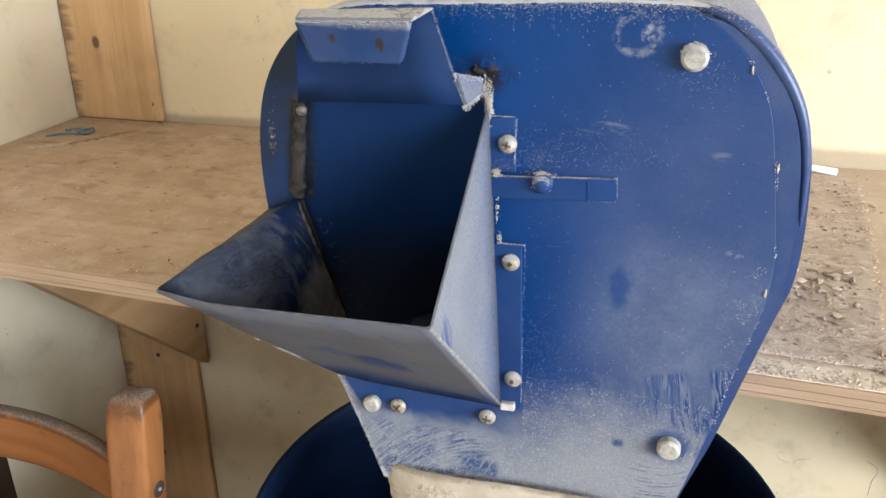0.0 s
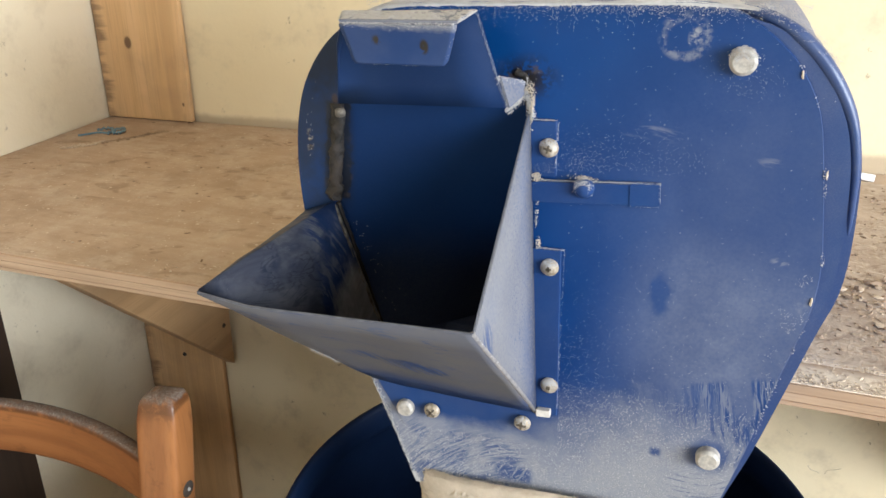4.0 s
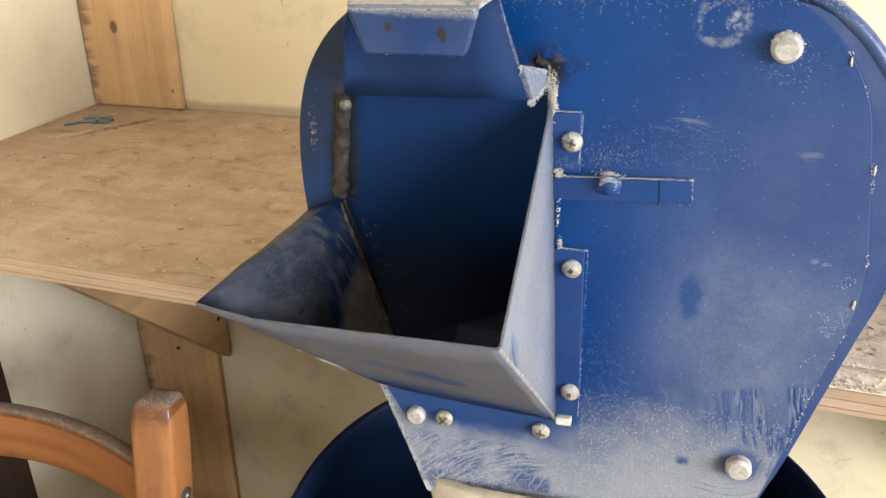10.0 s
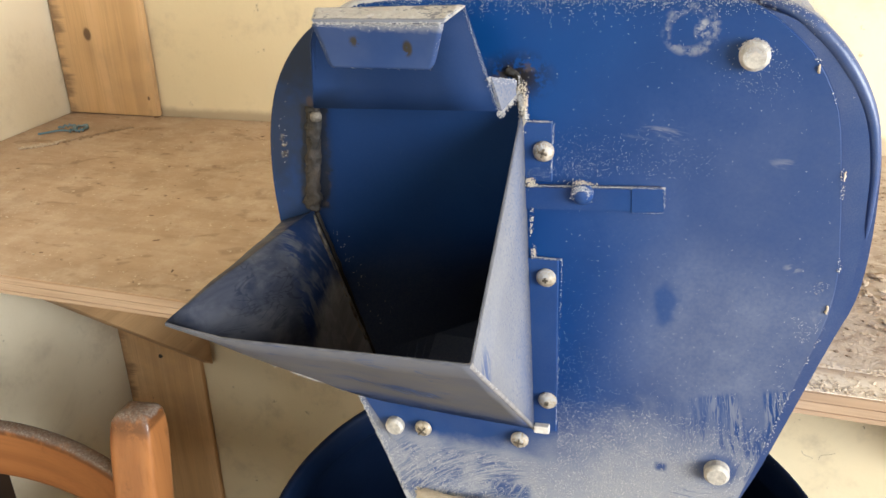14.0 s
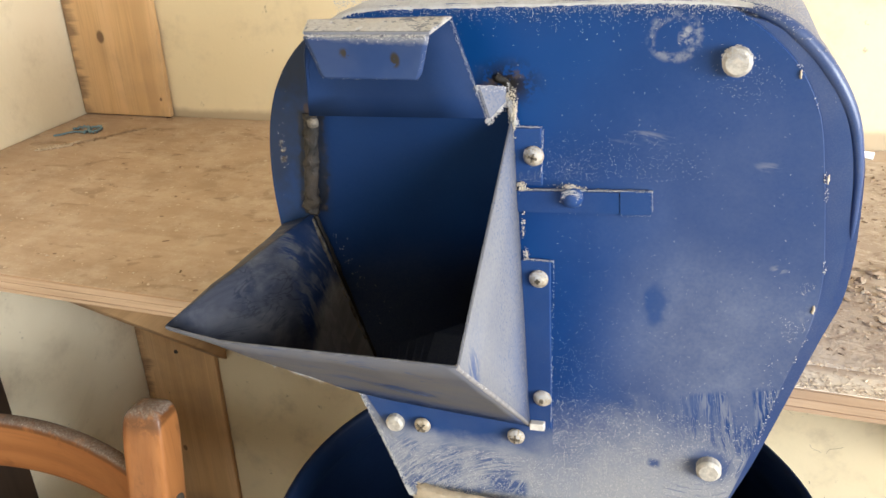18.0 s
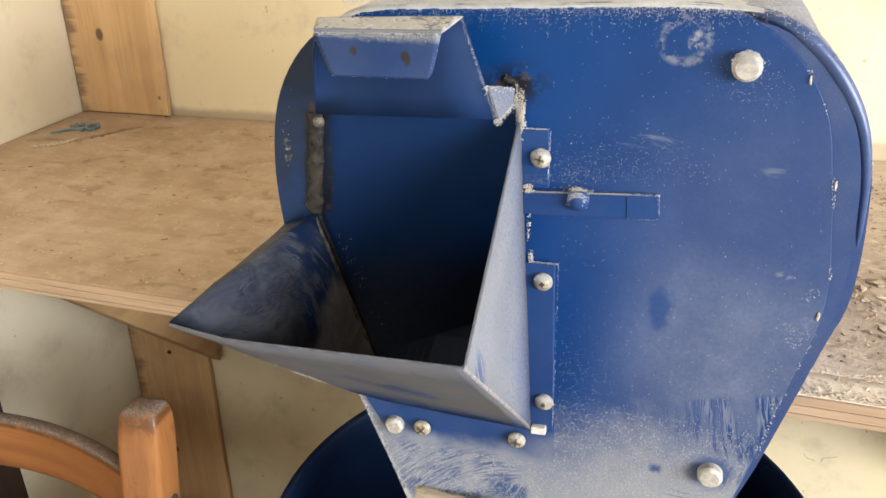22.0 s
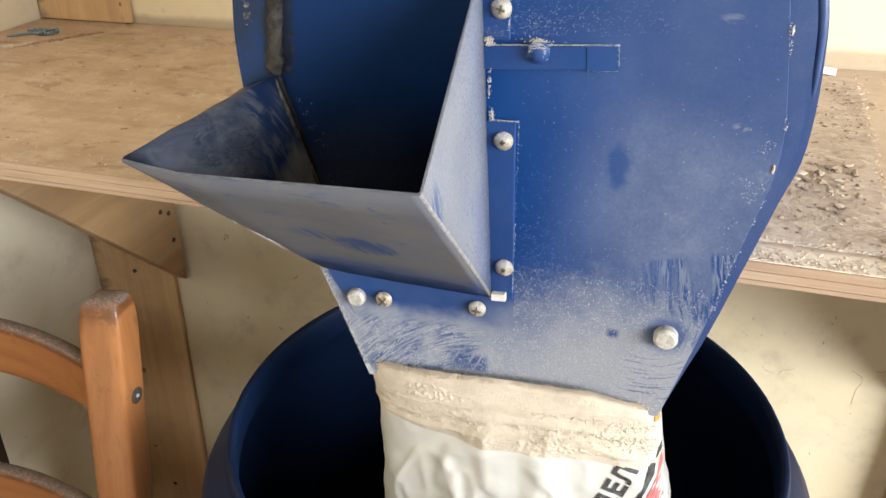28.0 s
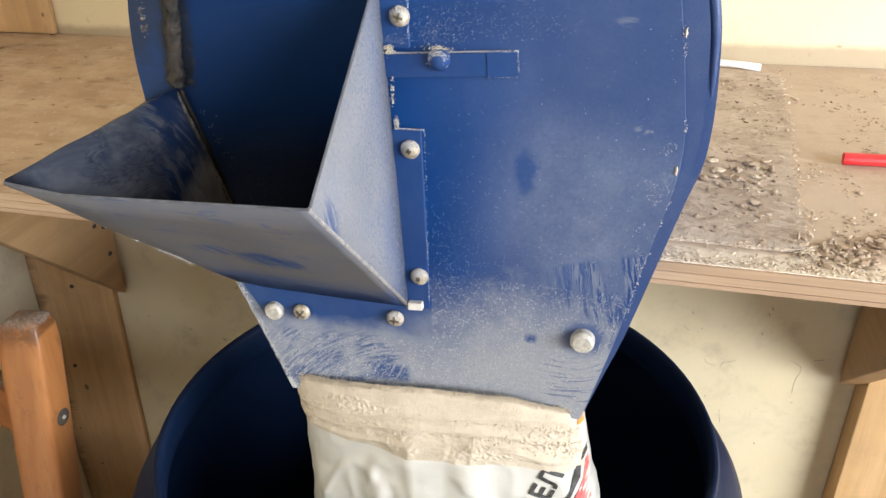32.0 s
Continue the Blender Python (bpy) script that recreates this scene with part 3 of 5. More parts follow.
M_PINE = wood("knotty_pine", (0.74, 0.485, 0.245), (0.63, 0.385, 0.170), "z", 60, 0.55, ((-0.7985, 0.999, 0.0085), (-0.7235, 0.916, 0.0028), (-0.80, 0.30, 0.006)), 0.0, 0.3, 0.0, -0.8485)
M_GUSSET = wood("plywood_bracket", (0.50, 0.315, 0.155), (0.42, 0.25, 0.112), "y", 40, 0.65, (), 0.0, 0.3)
M_CHAIR = wood("varnished_orange_wood", (0.37, 0.152, 0.048), (0.285, 0.106, 0.031), "z", 60, 0.42, (), 0.1, 0.0, 0.75)
M_RAIL = wood("varnished_rail_wood", (0.37, 0.152, 0.048), (0.285, 0.106, 0.031), "x", 60, 0.42, (), 0.1, 0.0, 0.75)
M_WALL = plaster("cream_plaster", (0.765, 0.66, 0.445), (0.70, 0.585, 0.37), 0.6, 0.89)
M_SIDE = plaster("pale_plaster", (0.80, 0.725, 0.55), (0.72, 0.635, 0.46), 0.5)
# Unseen floor and far walls: tones set to dim and warm bounced light.
M_FLOOR = plaster("bounce_floor", (0.20, 0.125, 0.062), (0.15, 0.092, 0.046))
M_FAR = plaster("bounce_wall", (0.215, 0.160, 0.100), (0.17, 0.125, 0.078))
M_BIN = plain("navy_plastic", (0.0045, 0.0125, 0.038), (0.0065, 0.0165, 0.049), 0.45, 0.0, 14, 0.12, 0.0, 0.22)
M_BAG = plain("white_plastic_film", (0.53, 0.51, 0.465), (0.47, 0.45, 0.40), 0.28, 0.0, 20, 0.2)
M_INK = plain("black_print", (0.02, 0.02, 0.02), (0.06, 0.055, 0.05), 0.5, 0.0, 300)
M_RED = plain("red_print", (0.55, 0.09, 0.09), (0.62, 0.20, 0.17), 0.4, 0.0, 60)
M_REDP = plain("red_plastic", (0.60, 0.035, 0.035), (0.52, 0.02, 0.025), 0.35, 0.0, 60)
M_WHITE = plain("white_plastic", (0.80, 0.79, 0.76), (0.74, 0.72, 0.68), 0.4)
M_BLACKWOOD = wood("dark_brown_panel", (0.045, 0.025, 0.016), (0.022, 0.012, 0.008), "z", 50, 0.5)
M_STRING = plain("blue_twine", (0.12, 0.22, 0.29), (0.20, 0.29, 0.34), 0.9)
M_CRACK = plain("plaster_crack", (0.46, 0.38, 0.27), (0.34, 0.275, 0.19), 0.9)
M_CHIP = plain("chaff", (0.29, 0.205, 0.14), (0.44, 0.335, 0.24), 0.9, 0.0, 70)
M_GREYDUST = plain("grey_flour_dust", (0.44, 0.39, 0.33), (0.32, 0.27, 0.22), 0.95, 0.0, 120)
M_HUSK = plain("pale_husk", (0.60, 0.50, 0.385), (0.46, 0.365, 0.265), 0.85, 0.0, 90)
M_BOARD = board_mat()
# Unseen ceiling, toned down to cut bounced light.
M_CEIL = plaster("bounce_ceiling", (0.25, 0.20, 0.14), (0.21, 0.165, 0.115), 0.2)

# ---- mesh helpers ----


def part(name, bm, mat, parent=None, label="", smooth=False, kind=""):
    me = bpy.data.meshes.new(name)
    bmesh.ops.recalc_face_normals(bm, faces=bm.faces)
    bm.to_mesh(me)
    bm.free()
    me.materials.append(mat)
    if smooth:
        me.shade_smooth()
    o = new(name, me)
    o.parent = parent
    return tagged(o, label, kind=kind)


def thing(name, at, label, category, group="", kind=""):
    o = new(name)
    o.empty_display_size = 0.02
    o.matrix_world = Matrix.Translation(at)
    return tagged(o, label, category, group, kind)


def under(o, parent):
    """Parents o and keeps its place."""
    o.parent = parent
    o.matrix_parent_inverse = Matrix.Translation(parent.matrix_basis.translation).inverted()
    return o


def box(x0, x1, y0, y1, z0, z1, bevel=0.0, seg=2):
    bm = bmesh.new()
    bmesh.ops.create_cube(bm, size=1)
    bm.transform(Matrix.LocRotScale(((x0 + x1) / 2, (y0 + y1) / 2, (z0 + z1) / 2), None, (x1 - x0, y1 - y0, z1 - z0)))
    if bevel:
        bmesh.ops.bevel(bm, geom=bm.edges[:], offset=bevel, segments=seg, affect="EDGES", profile=0.6)
    return bm


def sheet(outline, y0, y1, holes=(), bevel=0.0, rounds=3):
    """A sheet cut to outlines of (x, z), from y0 (front) to y1."""
    bm = bmesh.new()
    for loop in (outline, *holes):
        vs = [bm.verts.new((x, y0, z)) for x, z in loop]
        for i in range(len(vs)):
            bm.edges.new((vs[i - 1], vs[i]))
    bmesh.ops.triangle_fill(bm, use_beauty=True, use_dissolve=False, edges=bm.edges[:], normal=(0, -1, 0))
    r = bmesh.ops.extrude_face_region(bm, geom=bm.faces[:])
    bmesh.ops.translate(bm, vec=(0, y1 - y0, 0), verts=[v for v in r["geom"] if isinstance(v, bmesh.types.BMVert)])
    if bevel:
        bmesh.ops.recalc_face_normals(bm, faces=bm.faces)
        es = [e for e in bm.edges if len(e.link_faces) == 2 and e.calc_face_angle(0) > 1.0 and all(abs(v.co.y - y0) < 1e-6 for v in e.verts)]
        bmesh.ops.bevel(bm, geom=es, offset=bevel, segments=rounds, affect="EDGES")
    return bm


def plate3(points, thick, cuts=0, jig=0.0):
    """A bent sheet through 3D points (one face), with thickness, and dents."""
    bm = bmesh.new()
    f = bm.faces.new([bm.verts.new(p) for p in points])
    if cuts:
        bmesh.ops.triangulate(bm, faces=[f])
        bmesh.ops.subdivide_edges(bm, edges=bm.edges[:], cuts=cuts, use_grid_fill=True)
        bm.normal_update()
        for v in bm.verts:
            v.co += v.normal * jig * (noise.noise(v.co * 22) + 0.5 * noise.noise(v.co * 60))
    bm.normal_update()
    r = bmesh.ops.solidify(bm, geom=bm.faces[:], thickness=thick)
    return bm


def lathe(profile, steps=64, centre=(0, 0, 0)):
    bm = bmesh.new()
    rings = []
    for r, z in profile:
        rings.append([bm.verts.new((centre[0] + r * math.cos(2 * math.pi * i / steps), centre[1] + r * math.sin(2 * math.pi * i / steps), centre[2] + z)) for i in range(steps)])
    for a, b in zip(rings, rings[1:]):
        for i in range(steps):
            bm.faces.new((a[i - 1], a[i], b[i], b[i - 1]))
    return bm


def grid_mesh(nu, nv, at, close_u=False):
    """A surface of nu by nv points from at(u, v), u and v from 0 to 1."""
    bm = bmesh.new()
    vs = [[bm.verts.new(at(i / (nu if close_u else nu - 1), j / (nv - 1))) for j in range(nv)] for i in range(nu)]
    for i in range(nu if close_u else nu - 1):
        for j in range(nv - 1):
            a, b = vs[i], vs[(i + 1) % nu]
            bm.faces.new((a[j], b[j], b[j + 1], a[j + 1]))
    return bm


def tube(points, r, steps=8):
    bm = bmesh.new()
    rings = []
    pts = [Vector(p) for p in points]
    for i, p in enumerate(pts):
        d = (pts[min(i + 1, len(pts) - 1)] - pts[max(i - 1, 0)]).normalized()
        q = d.to_track_quat("Z", "Y")
        rings.append([bm.verts.new(p + q @ Vector((r * math.cos(2 * math.pi * k / steps), r * math.sin(2 * math.pi * k / steps), 0))) for k in range(steps)])
    for a, b in zip(rings, rings[1:]):
        for k in range(steps):
            bm.faces.new((a[k - 1], a[k], b[k], b[k - 1]))
    bm.faces.new(rings[0]), bm.faces.new(rings[-1])
    return bm


def scatter(name, spots, mat, parent=None, label="", flat=1.0, seed=1, category="", sharp=False, long=1.0):
    """Many small lumps at spots of (x, y, z, size), joined in one mesh."""
    rng = np.random.default_rng(seed)
    bm = bmesh.new()
    bmesh.ops.create_icosphere(bm, subdivisions=1, radius=1)
    bm.verts.ensure_lookup_table()
    base = np.array([v.co[:] for v in bm.verts])
    tri = np.array([[v.index for v in f.verts] for f in bm.faces])
    bm.free()
    n = len(spots)
    s = np.array(spots)
    sc = rng.uniform(0.35 if sharp else 0.55, 1.9 if sharp else 1.35, (n, 1, 3)) * s[:, None, 3:4]
    sc[:, :, 2] *= flat
    sc[:, :, 0] *= long
    jit = rng.uniform(0.6 if sharp else 0.8, 1.2, (n, len(base), 1))
    v = base[None] * jit * sc
    a = rng.uniform(0, 2 * math.pi, n)
    c, d = np.cos(a)[:, None], np.sin(a)[:, None]
    v = np.stack([v[:, :, 0] * c - v[:, :, 1] * d, v[:, :, 0] * d + v[:, :, 1] * c, v[:, :, 2]], 2) + s[:, None, :3]
    f = (tri[None] + (np.arange(n) * len(base))[:, None, None]).reshape(-1, 3)
    me = bpy.data.meshes.new(name)
    me.from_pydata(v.reshape(-1, 3).tolist(), [], f.tolist())
    me.materials.append(mat)
    if not sharp:
        me.shade_smooth()
    o = new(name, me)
    if parent:
        under(o, parent)
    return tagged(o, label, category, kind="stuff")


# ---- the room ----
LEFT, RIGHT, BACK, WALL, ROOF, GROUND = -0.850, 2.3, -3.2, 0.98, 2.9, -0.16
structure = dict(kind="structure")
SKEW = 0.06


def wall_y(x):
    """The north wall runs slightly askew to the bench."""
    return WALL + SKEW * (x + 0.72)


def skewed(bm, x0=-0.72):
    for v in bm.verts:
        v.co.y += SKEW * (v.co.x - x0)
    return bm


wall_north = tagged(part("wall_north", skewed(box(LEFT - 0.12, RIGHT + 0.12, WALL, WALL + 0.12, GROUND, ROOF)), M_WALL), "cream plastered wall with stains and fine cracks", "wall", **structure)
wall_west = tagged(part("wall_west", box(LEFT - 0.12, LEFT, BACK, WALL, GROUND, ROOF), M_SIDE), "pale plastered side wall with grey scuffs", "wall", **structure)
# Floor and ceiling stay out of view and only shape the bounce.
floor = tagged(part("floor", box(LEFT - 0.12, RIGHT + 0.12, BACK - 0.12, WALL + 0.32, GROUND - 0.1, GROUND), M_FLOOR), "unseen floor, toned brown to warm the bounce", "floor", **structure)
ceiling = tagged(part("ceiling", box(LEFT - 0.12, RIGHT + 0.12, BACK - 0.12, WALL + 0.32, ROOF, ROOF + 0.1), M_CEIL), "unseen ceiling, toned down to cut the bounce", "ceiling", **structure)


# Unseen walls that close the room and hold down bounced light.
def wall_with_opening(name, lo, hi, w0, w1, z0, z1, build):
    bm = bmesh.new()
    for a0, a1, b0, b1 in ((lo, w0, GROUND, ROOF), (w1, hi, GROUND, ROOF), (w0, w1, GROUND, z0), (w0, w1, z1, ROOF)):
        piece = build(a0, a1, b0, b1)
        me = bpy.data.meshes.new("piece")
        piece.to_mesh(me)
        piece.free()
        bm.from_mesh(me)
        bpy.data.meshes.remove(me)
    return tagged(part(name, bm, M_FAR), "unseen wall with an opening, toned down to cut the bounce", "wall", **structure)


wall_east = wall_with_opening("wall_east", BACK, WALL + 0.17, -1.75, 0.32, 0.82, 2.08, lambda a, b, c, d: box(RIGHT, RIGHT + 0.12, a, b, c, d))
# The south opening is there only for the added fill lamp.
wall_south = wall_with_opening("wall_south", LEFT - 0.12, RIGHT + 0.12, -0.85, 0.45, 0.95, 1.95, lambda a, b, c, d: box(a, b, BACK - 0.12, BACK, c, d))

# ---- bench ----
BZ = 0.89
bench = thing("bench", (-0.02, 0.75, 0.87), "dirty plywood workbench fixed along the cream wall", "workbench")
top = box(LEFT + 0.002, 1.1, 0.527, WALL - 0.002, BZ - 0.016, BZ)
for v in top.verts:
    if v.co.y > 0.7:
        v.co.y = wall_y(v.co.x) - 0.002
under(part("top", top, M_BENCH, None), bench)
for k in range(5):
    z1 = BZ - 0.0005 - 0.0034 * k
    under(part("ply", box(LEFT + 0.003, 1.1, 0.5246 + 0.0007 * (k % 2), 0.527, z1 - 0.0032, z1), M_EDGE, None, "raw plywood edge layer" if k == 0 else ""), bench)


def bracket(x0, x1, rear, foot):
    bm = bmesh.new()
    tri = [(rear, BZ - 0.018), (0.575, BZ - 0.018), (0.585, BZ - 0.03), (rear, foot)]
    vs = [bm.verts.new((x0, y, z)) for y, z in tri]
    f = bm.faces.new(vs)
    r = bmesh.ops.extrude_face_region(bm, geom=[f])
    bmesh.ops.translate(bm, vec=(x1 - x0, 0, 0), verts=[v for v in r["geom"] if isinstance(v, bmesh.types.BMVert)])
    bmesh.ops.recalc_face_normals(bm, faces=bm.faces)
    bmesh.ops.bevel(bm, geom=bm.edges[:], offset=0.0012, segments=1, affect="EDGES")
    return bm


def nail(x, y, z, r, axis, parent):
    bm = bmesh.new()
    bmesh.ops.create_cone(bm, cap_ends=True, segments=10, radius1=r, radius2=r * 0.8, depth=0.002)
    bm.transform(pose(x, y, z, *((0, 90, 0) if axis == "x" else (90, 0, 0))))
    return under(part("screw_head", bm, M_DARK, None, "dark countersunk screw head"), parent)


under(part("bracket", bracket(-0.708, -0.690, 0.972, 0.495), M_GUSSET), bench)
under(part("bracket", bracket(0.352, 0.380, 1.020, 0.463), M_GUSSET), bench)

post = thing("wall_post", (-0.775, 0.965, GROUND), "knotty pine board post standing in the corner of the wall", "post", "wall posts")
under(part("board", skewed(box(-0.8485, -0.713, 0.970, WALL - 0.001, GROUND + 0.002, BZ - 0.017, 0.002), -0.713), M_PINE), post)
under(part("upper_board", skewed(box(-0.8485, -0.713, 0.970, WALL - 0.001, BZ + 0.001, ROOF - 0.01, 0.002), -0.713), M_PINE), post)
post2 = thing("wall_post", (0.43, 1.02, GROUND), "orange pine board post under the bench", "post", "wall posts")
under(part("board", box(0.381, 0.508, 1.000, 1.0445, GROUND + 0.002, BZ - 0.017, 0.002), M_PINE), post2)

# ---- dark panel by the side wall ----
panel = thing("dark_panel", (LEFT + 0.01, 0.45, GROUND), "dark brown wooden panel against the side wall under the bench", "panel")
under(part("board", box(LEFT + 0.001, LEFT + 0.013, 0.15, 0.697, GROUND + 0.002, 0.84, 0.002), M_BLACKWOOD), panel)

# ---- grain mill ----
mill = thing("grain_mill", (-0.1, 0.56, BZ), "blue enamelled grain mill dusted with flour, clamped on the bench edge", "grain mill")
OUTLINE = [(-0.1965, 0.772), (-0.200, 0.781), (-0.217, 0.825), (-0.232, 0.862), (-0.261, 0.935), (-0.2745, 0.970), (-0.279, 1.000),
           (-0.280, 1.028), (-0.2775, 1.056), (-0.271, 1.080), (-0.259, 1.101), (-0.243, 1.117), (-0.224, 1.128), (-0.200, 1.134),
           (-0.120, 1.138), (-0.058, 1.141), (-0.018, 1.1415)]
RIM = [(0.013, 1.137), (0.034, 1.124), (0.051, 1.105), (0.063, 1.084), (0.0695, 1.061), (0.0725, 1.038), (0.0745, 1.003), (0.073, 0.974),
       (0.066, 0.948), (0.054, 0.900), (0.041, 0.849), (0.030, 0.814), (0.0195, 0.780)]
RIDGE = [(0.002, 1.1335), (0.017, 1.123), (0.031, 1.109), (0.044, 1.085), (0.051, 1.053), (0.056, 1.023), (0.060, 0.991), (0.058, 0.960),
         (0.047, 0.909), (0.039, 0.868), (0.029, 0.826), (0.0172, 0.7795)]
OPENING = [(-0.251, 0.998), (-0.243, 1.080), (-0.124, 1.084), (-0.119, 1.072), (-0.108, 0.864), (-0.212, 0.866)]
PY = 0.487


def smooth_line(pts, n=3):
    out = []
    for i in range(len(pts) - 1):
        p0, p1, p2, p3 = (Vector(pts[max(0, min(len(pts) - 1, i + k))]) for k in (-1, 0, 1, 2))
        for k in range(n):
            t = k / n
            out.append(tuple(0.5 * ((2 * p1) + (p2 - p0) * t + (2 * p0 - 5 * p1 + 4 * p2 - p3) * t * t + (3 * p1 - p0 - 3 * p2 + p3) * t ** 3)))
    return out + [tuple(pts[-1])]


FULL = smooth_line(OUTLINE + RIM)
COVER = smooth_line(OUTLINE + RIDGE)
cover = under(part("cover", sheet(COVER, PY - 0.003, PY, [OPENING], 0.0008), M_COVER, None, "blue cover plate with flour haze and wiped strokes"), mill)
casing = under(part("casing", sheet(FULL, PY + 0.0005, 0.5215, [OPENING], 0.0062, 6), M_CASE, None, "rolled blue casing rim", True), mill)
casing.data.set_sharp_from_angle(angle=radians(34))
UPPER = [(x, z) for x, z in FULL if z > 0.935]
drum_line = [(UPPER[0][0], BZ + 0.0005)] + UPPER + [(UPPER[-1][0] - 0.012, BZ + 0.0005)]
drum_line = [(-0.1 + (x + 0.1) * 0.985, BZ + 0.0005 + (z - BZ - 0.0005) * 0.992) for x, z in drum_line]
under(part("drum", sheet(drum_line, 0.700, 0.72), M_CASE), mill)
bm = bmesh.new()
a = [bm.verts.new((x, 0.5215, z)) for x, z in drum_line]
b = [bm.verts.new((x, 0.700, z)) for x, z in drum_line]
for i in range(len(a)):
    bm.faces.new((a[i - 1], a[i], b[i], b[i - 1]))
under(part("drum_shell", bm, M_CASE), mill)

# inside of the chute: a sheet that dives from the weld into the mill


def throat(u, v):
    z = 1.082 - 0.186 * v
    left = -0.2445 - 0.0075 * min(1.0, v / 0.45) + 0.333 * max(0.0, 0.998 - z)
    x = left + (-0.106 - left) * u
    return (x, 0.4885 + (0.003 + 0.120 * v ** 2.0) * u ** 1.1, z)


tm = grid_mesh(24, 24, throat)
edge_u = grid_mesh(2, 24, lambda u, v: (-0.106, 0.486 + u * (throat(1, v)[1] - 0.486), throat(1, v)[2]))
edge_b = grid_mesh(24, 3, lambda u, v: (throat(u, 1)[0], (0.486, min(0.522, throat(u, 1)[1]), throat(u, 1)[1])[round(v * 2)], (0.862, 0.896, 0.896)[round(v * 2)]))
edge_t = grid_mesh(24, 2, lambda u, v: (throat(u, 0)[0], 0.486 + v * (throat(u, 0)[1] - 0.486), 1.082))
under(part("throat", tm, M_INNER, None, "blue throat sloping into the mill, painted in shade", True), mill)
under(part("chamber_side", edge_u, M_INNER, None, "blue chamber wall painted in shade"), mill)
under(part("chamber_floor", edge_b, M_INNER, None, "blue chamber floor painted in shade"), mill)
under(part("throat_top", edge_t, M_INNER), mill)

# feed chute
T, F = Vector((-0.2683, 0.340, 0.9952)), Vector((-0.1122, 0.3445, 0.9948))
BR, TR = Vector((-0.105, 0.483, 0.858)), Vector((-0.119, 0.483, 1.074))
BL, A, C = Vector((-0.2275, 0.483, 0.862)), Vector((-0.2752, 0.483, 0.9890)), Vector((-0.2525, 0.483, 0.999))
IN = Vector((-0.206, 0.484, 0.864))
LIP = [T] + [T.lerp(F, k) + Vector((0, -0.0020, -0.0030)) * (k / 0.2 if k < 0.2 else (1 - k) / 0.8) for k in (0.1, 0.2, 0.4, 0.6, 0.8)] + [F]
chute = under(part("feed_chute", plate3(LIP + [BR, BL], 0.0014, 5, 0.0010), M_FRONT, None, "grey-dusted chute front with shade painted in", True), mill)


def sub(name, bm, mat, label="", smooth=False, parent=None):
    o = part(name, bm, mat, None, label, smooth)
    o.parent = parent or chute
    o.matrix_parent_inverse = Matrix.Translation(mill.matrix_basis.translation).inverted() @ Matrix.Translation(mill.matrix_basis.translation)
    return o


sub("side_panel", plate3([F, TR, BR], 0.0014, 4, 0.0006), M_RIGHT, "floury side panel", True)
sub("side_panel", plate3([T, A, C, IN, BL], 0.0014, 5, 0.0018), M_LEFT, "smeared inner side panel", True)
sub("hem", tube(LIP, 0.0007, 6), M_HEM)
sub("hem", tube([F, F.lerp(TR, 0.5), TR], 0.0005, 6), M_HEM)
sub("hem", tube([T, A], 0.0007, 6), M_WORN)
sub("seam", tube([F, F.lerp(BR, 0.3), F.lerp(BR, 0.6) + Vector((0.0006, 0, 0)), BR], 0.0015, 10), M_SEAM, "dusty folded seam", True)


def flange(x0, x1, z0, z1, y0=PY - 0.0055):
    return box(x0, x1, y0, PY - 0.0028, z0, z1, 0.0005, 1)


def tilted(bm, cx, cz, deg):
    bm.transform(Matrix.Translation((cx, 0, cz)) @ pose(0, 0, 0, 0, deg, 0) @ Matrix.Translation((-cx, 0, -cz)))
    return bm


under(part("flange", tilted(flange(-0.120, -0.1005, 1.034, 1.069), -0.108, 1.05, -2.5), M_FLANGE, None, "upper flange with floury edge"), mill)
under(part("flange", tilted(flange(-0.116, -0.0915, 0.858, 0.985), -0.10, 0.92, -2.0), M_FLANGE), mill)
under(part("flange", sheet([(-0.229, 0.866), (-0.205, 0.8245), (-0.094, 0.8305), (-0.0885, 0.833), (-0.0885, 0.866)], PY - 0.0038, PY - 0.0028), M_SKIRT), mill)
LEVER = [(-0.116, 1.0192), (-0.0395, 1.0192), (-0.0376, 1.0198), (-0.0367, 1.0212), (-0.0365, 1.0318), (-0.0372, 1.0332), (-0.0388, 1.0338), (-0.116, 1.0338)]
lever = under(part("lever", tilted(sheet(LEVER, PY - 0.0065, PY - 0.003, (), 0.0009), -0.076, 1.0265, -4.3), M_FLANGE, None, "flat blue lever bar with a floury top edge"), mill)
sub("lever_end", tilted(sheet([(-0.0545, 1.0188), (-0.0388, 1.0188), (-0.0372, 1.0195), (-0.0362, 1.0212), (-0.0361, 1.0320), (-0.0369, 1.0336), (-0.0388, 1.0342), (-0.0545, 1.0342)], PY - 0.0069, PY - 0.006, (), 0.0004, 2), -0.076, 1.0265, -4.3), M_FLANGE, "", False, lever)


def dome(x, z, r, h, y=PY - 0.003, steps=20):
    return lathe_y([(0.0, h), (r * 0.45, h * 0.93), (r * 0.8, h * 0.65), (r, h * 0.2), (r, 0.0)], x, y, z, steps)


def lathe_y(profile, x, y, z, steps=20):
    bm = lathe(profile, steps)
    bmesh.ops.remove_doubles(bm, verts=bm.verts[:], dist=1e-6)
    bm.transform(pose(x, y, z, 90, 0, 0))
    return bm


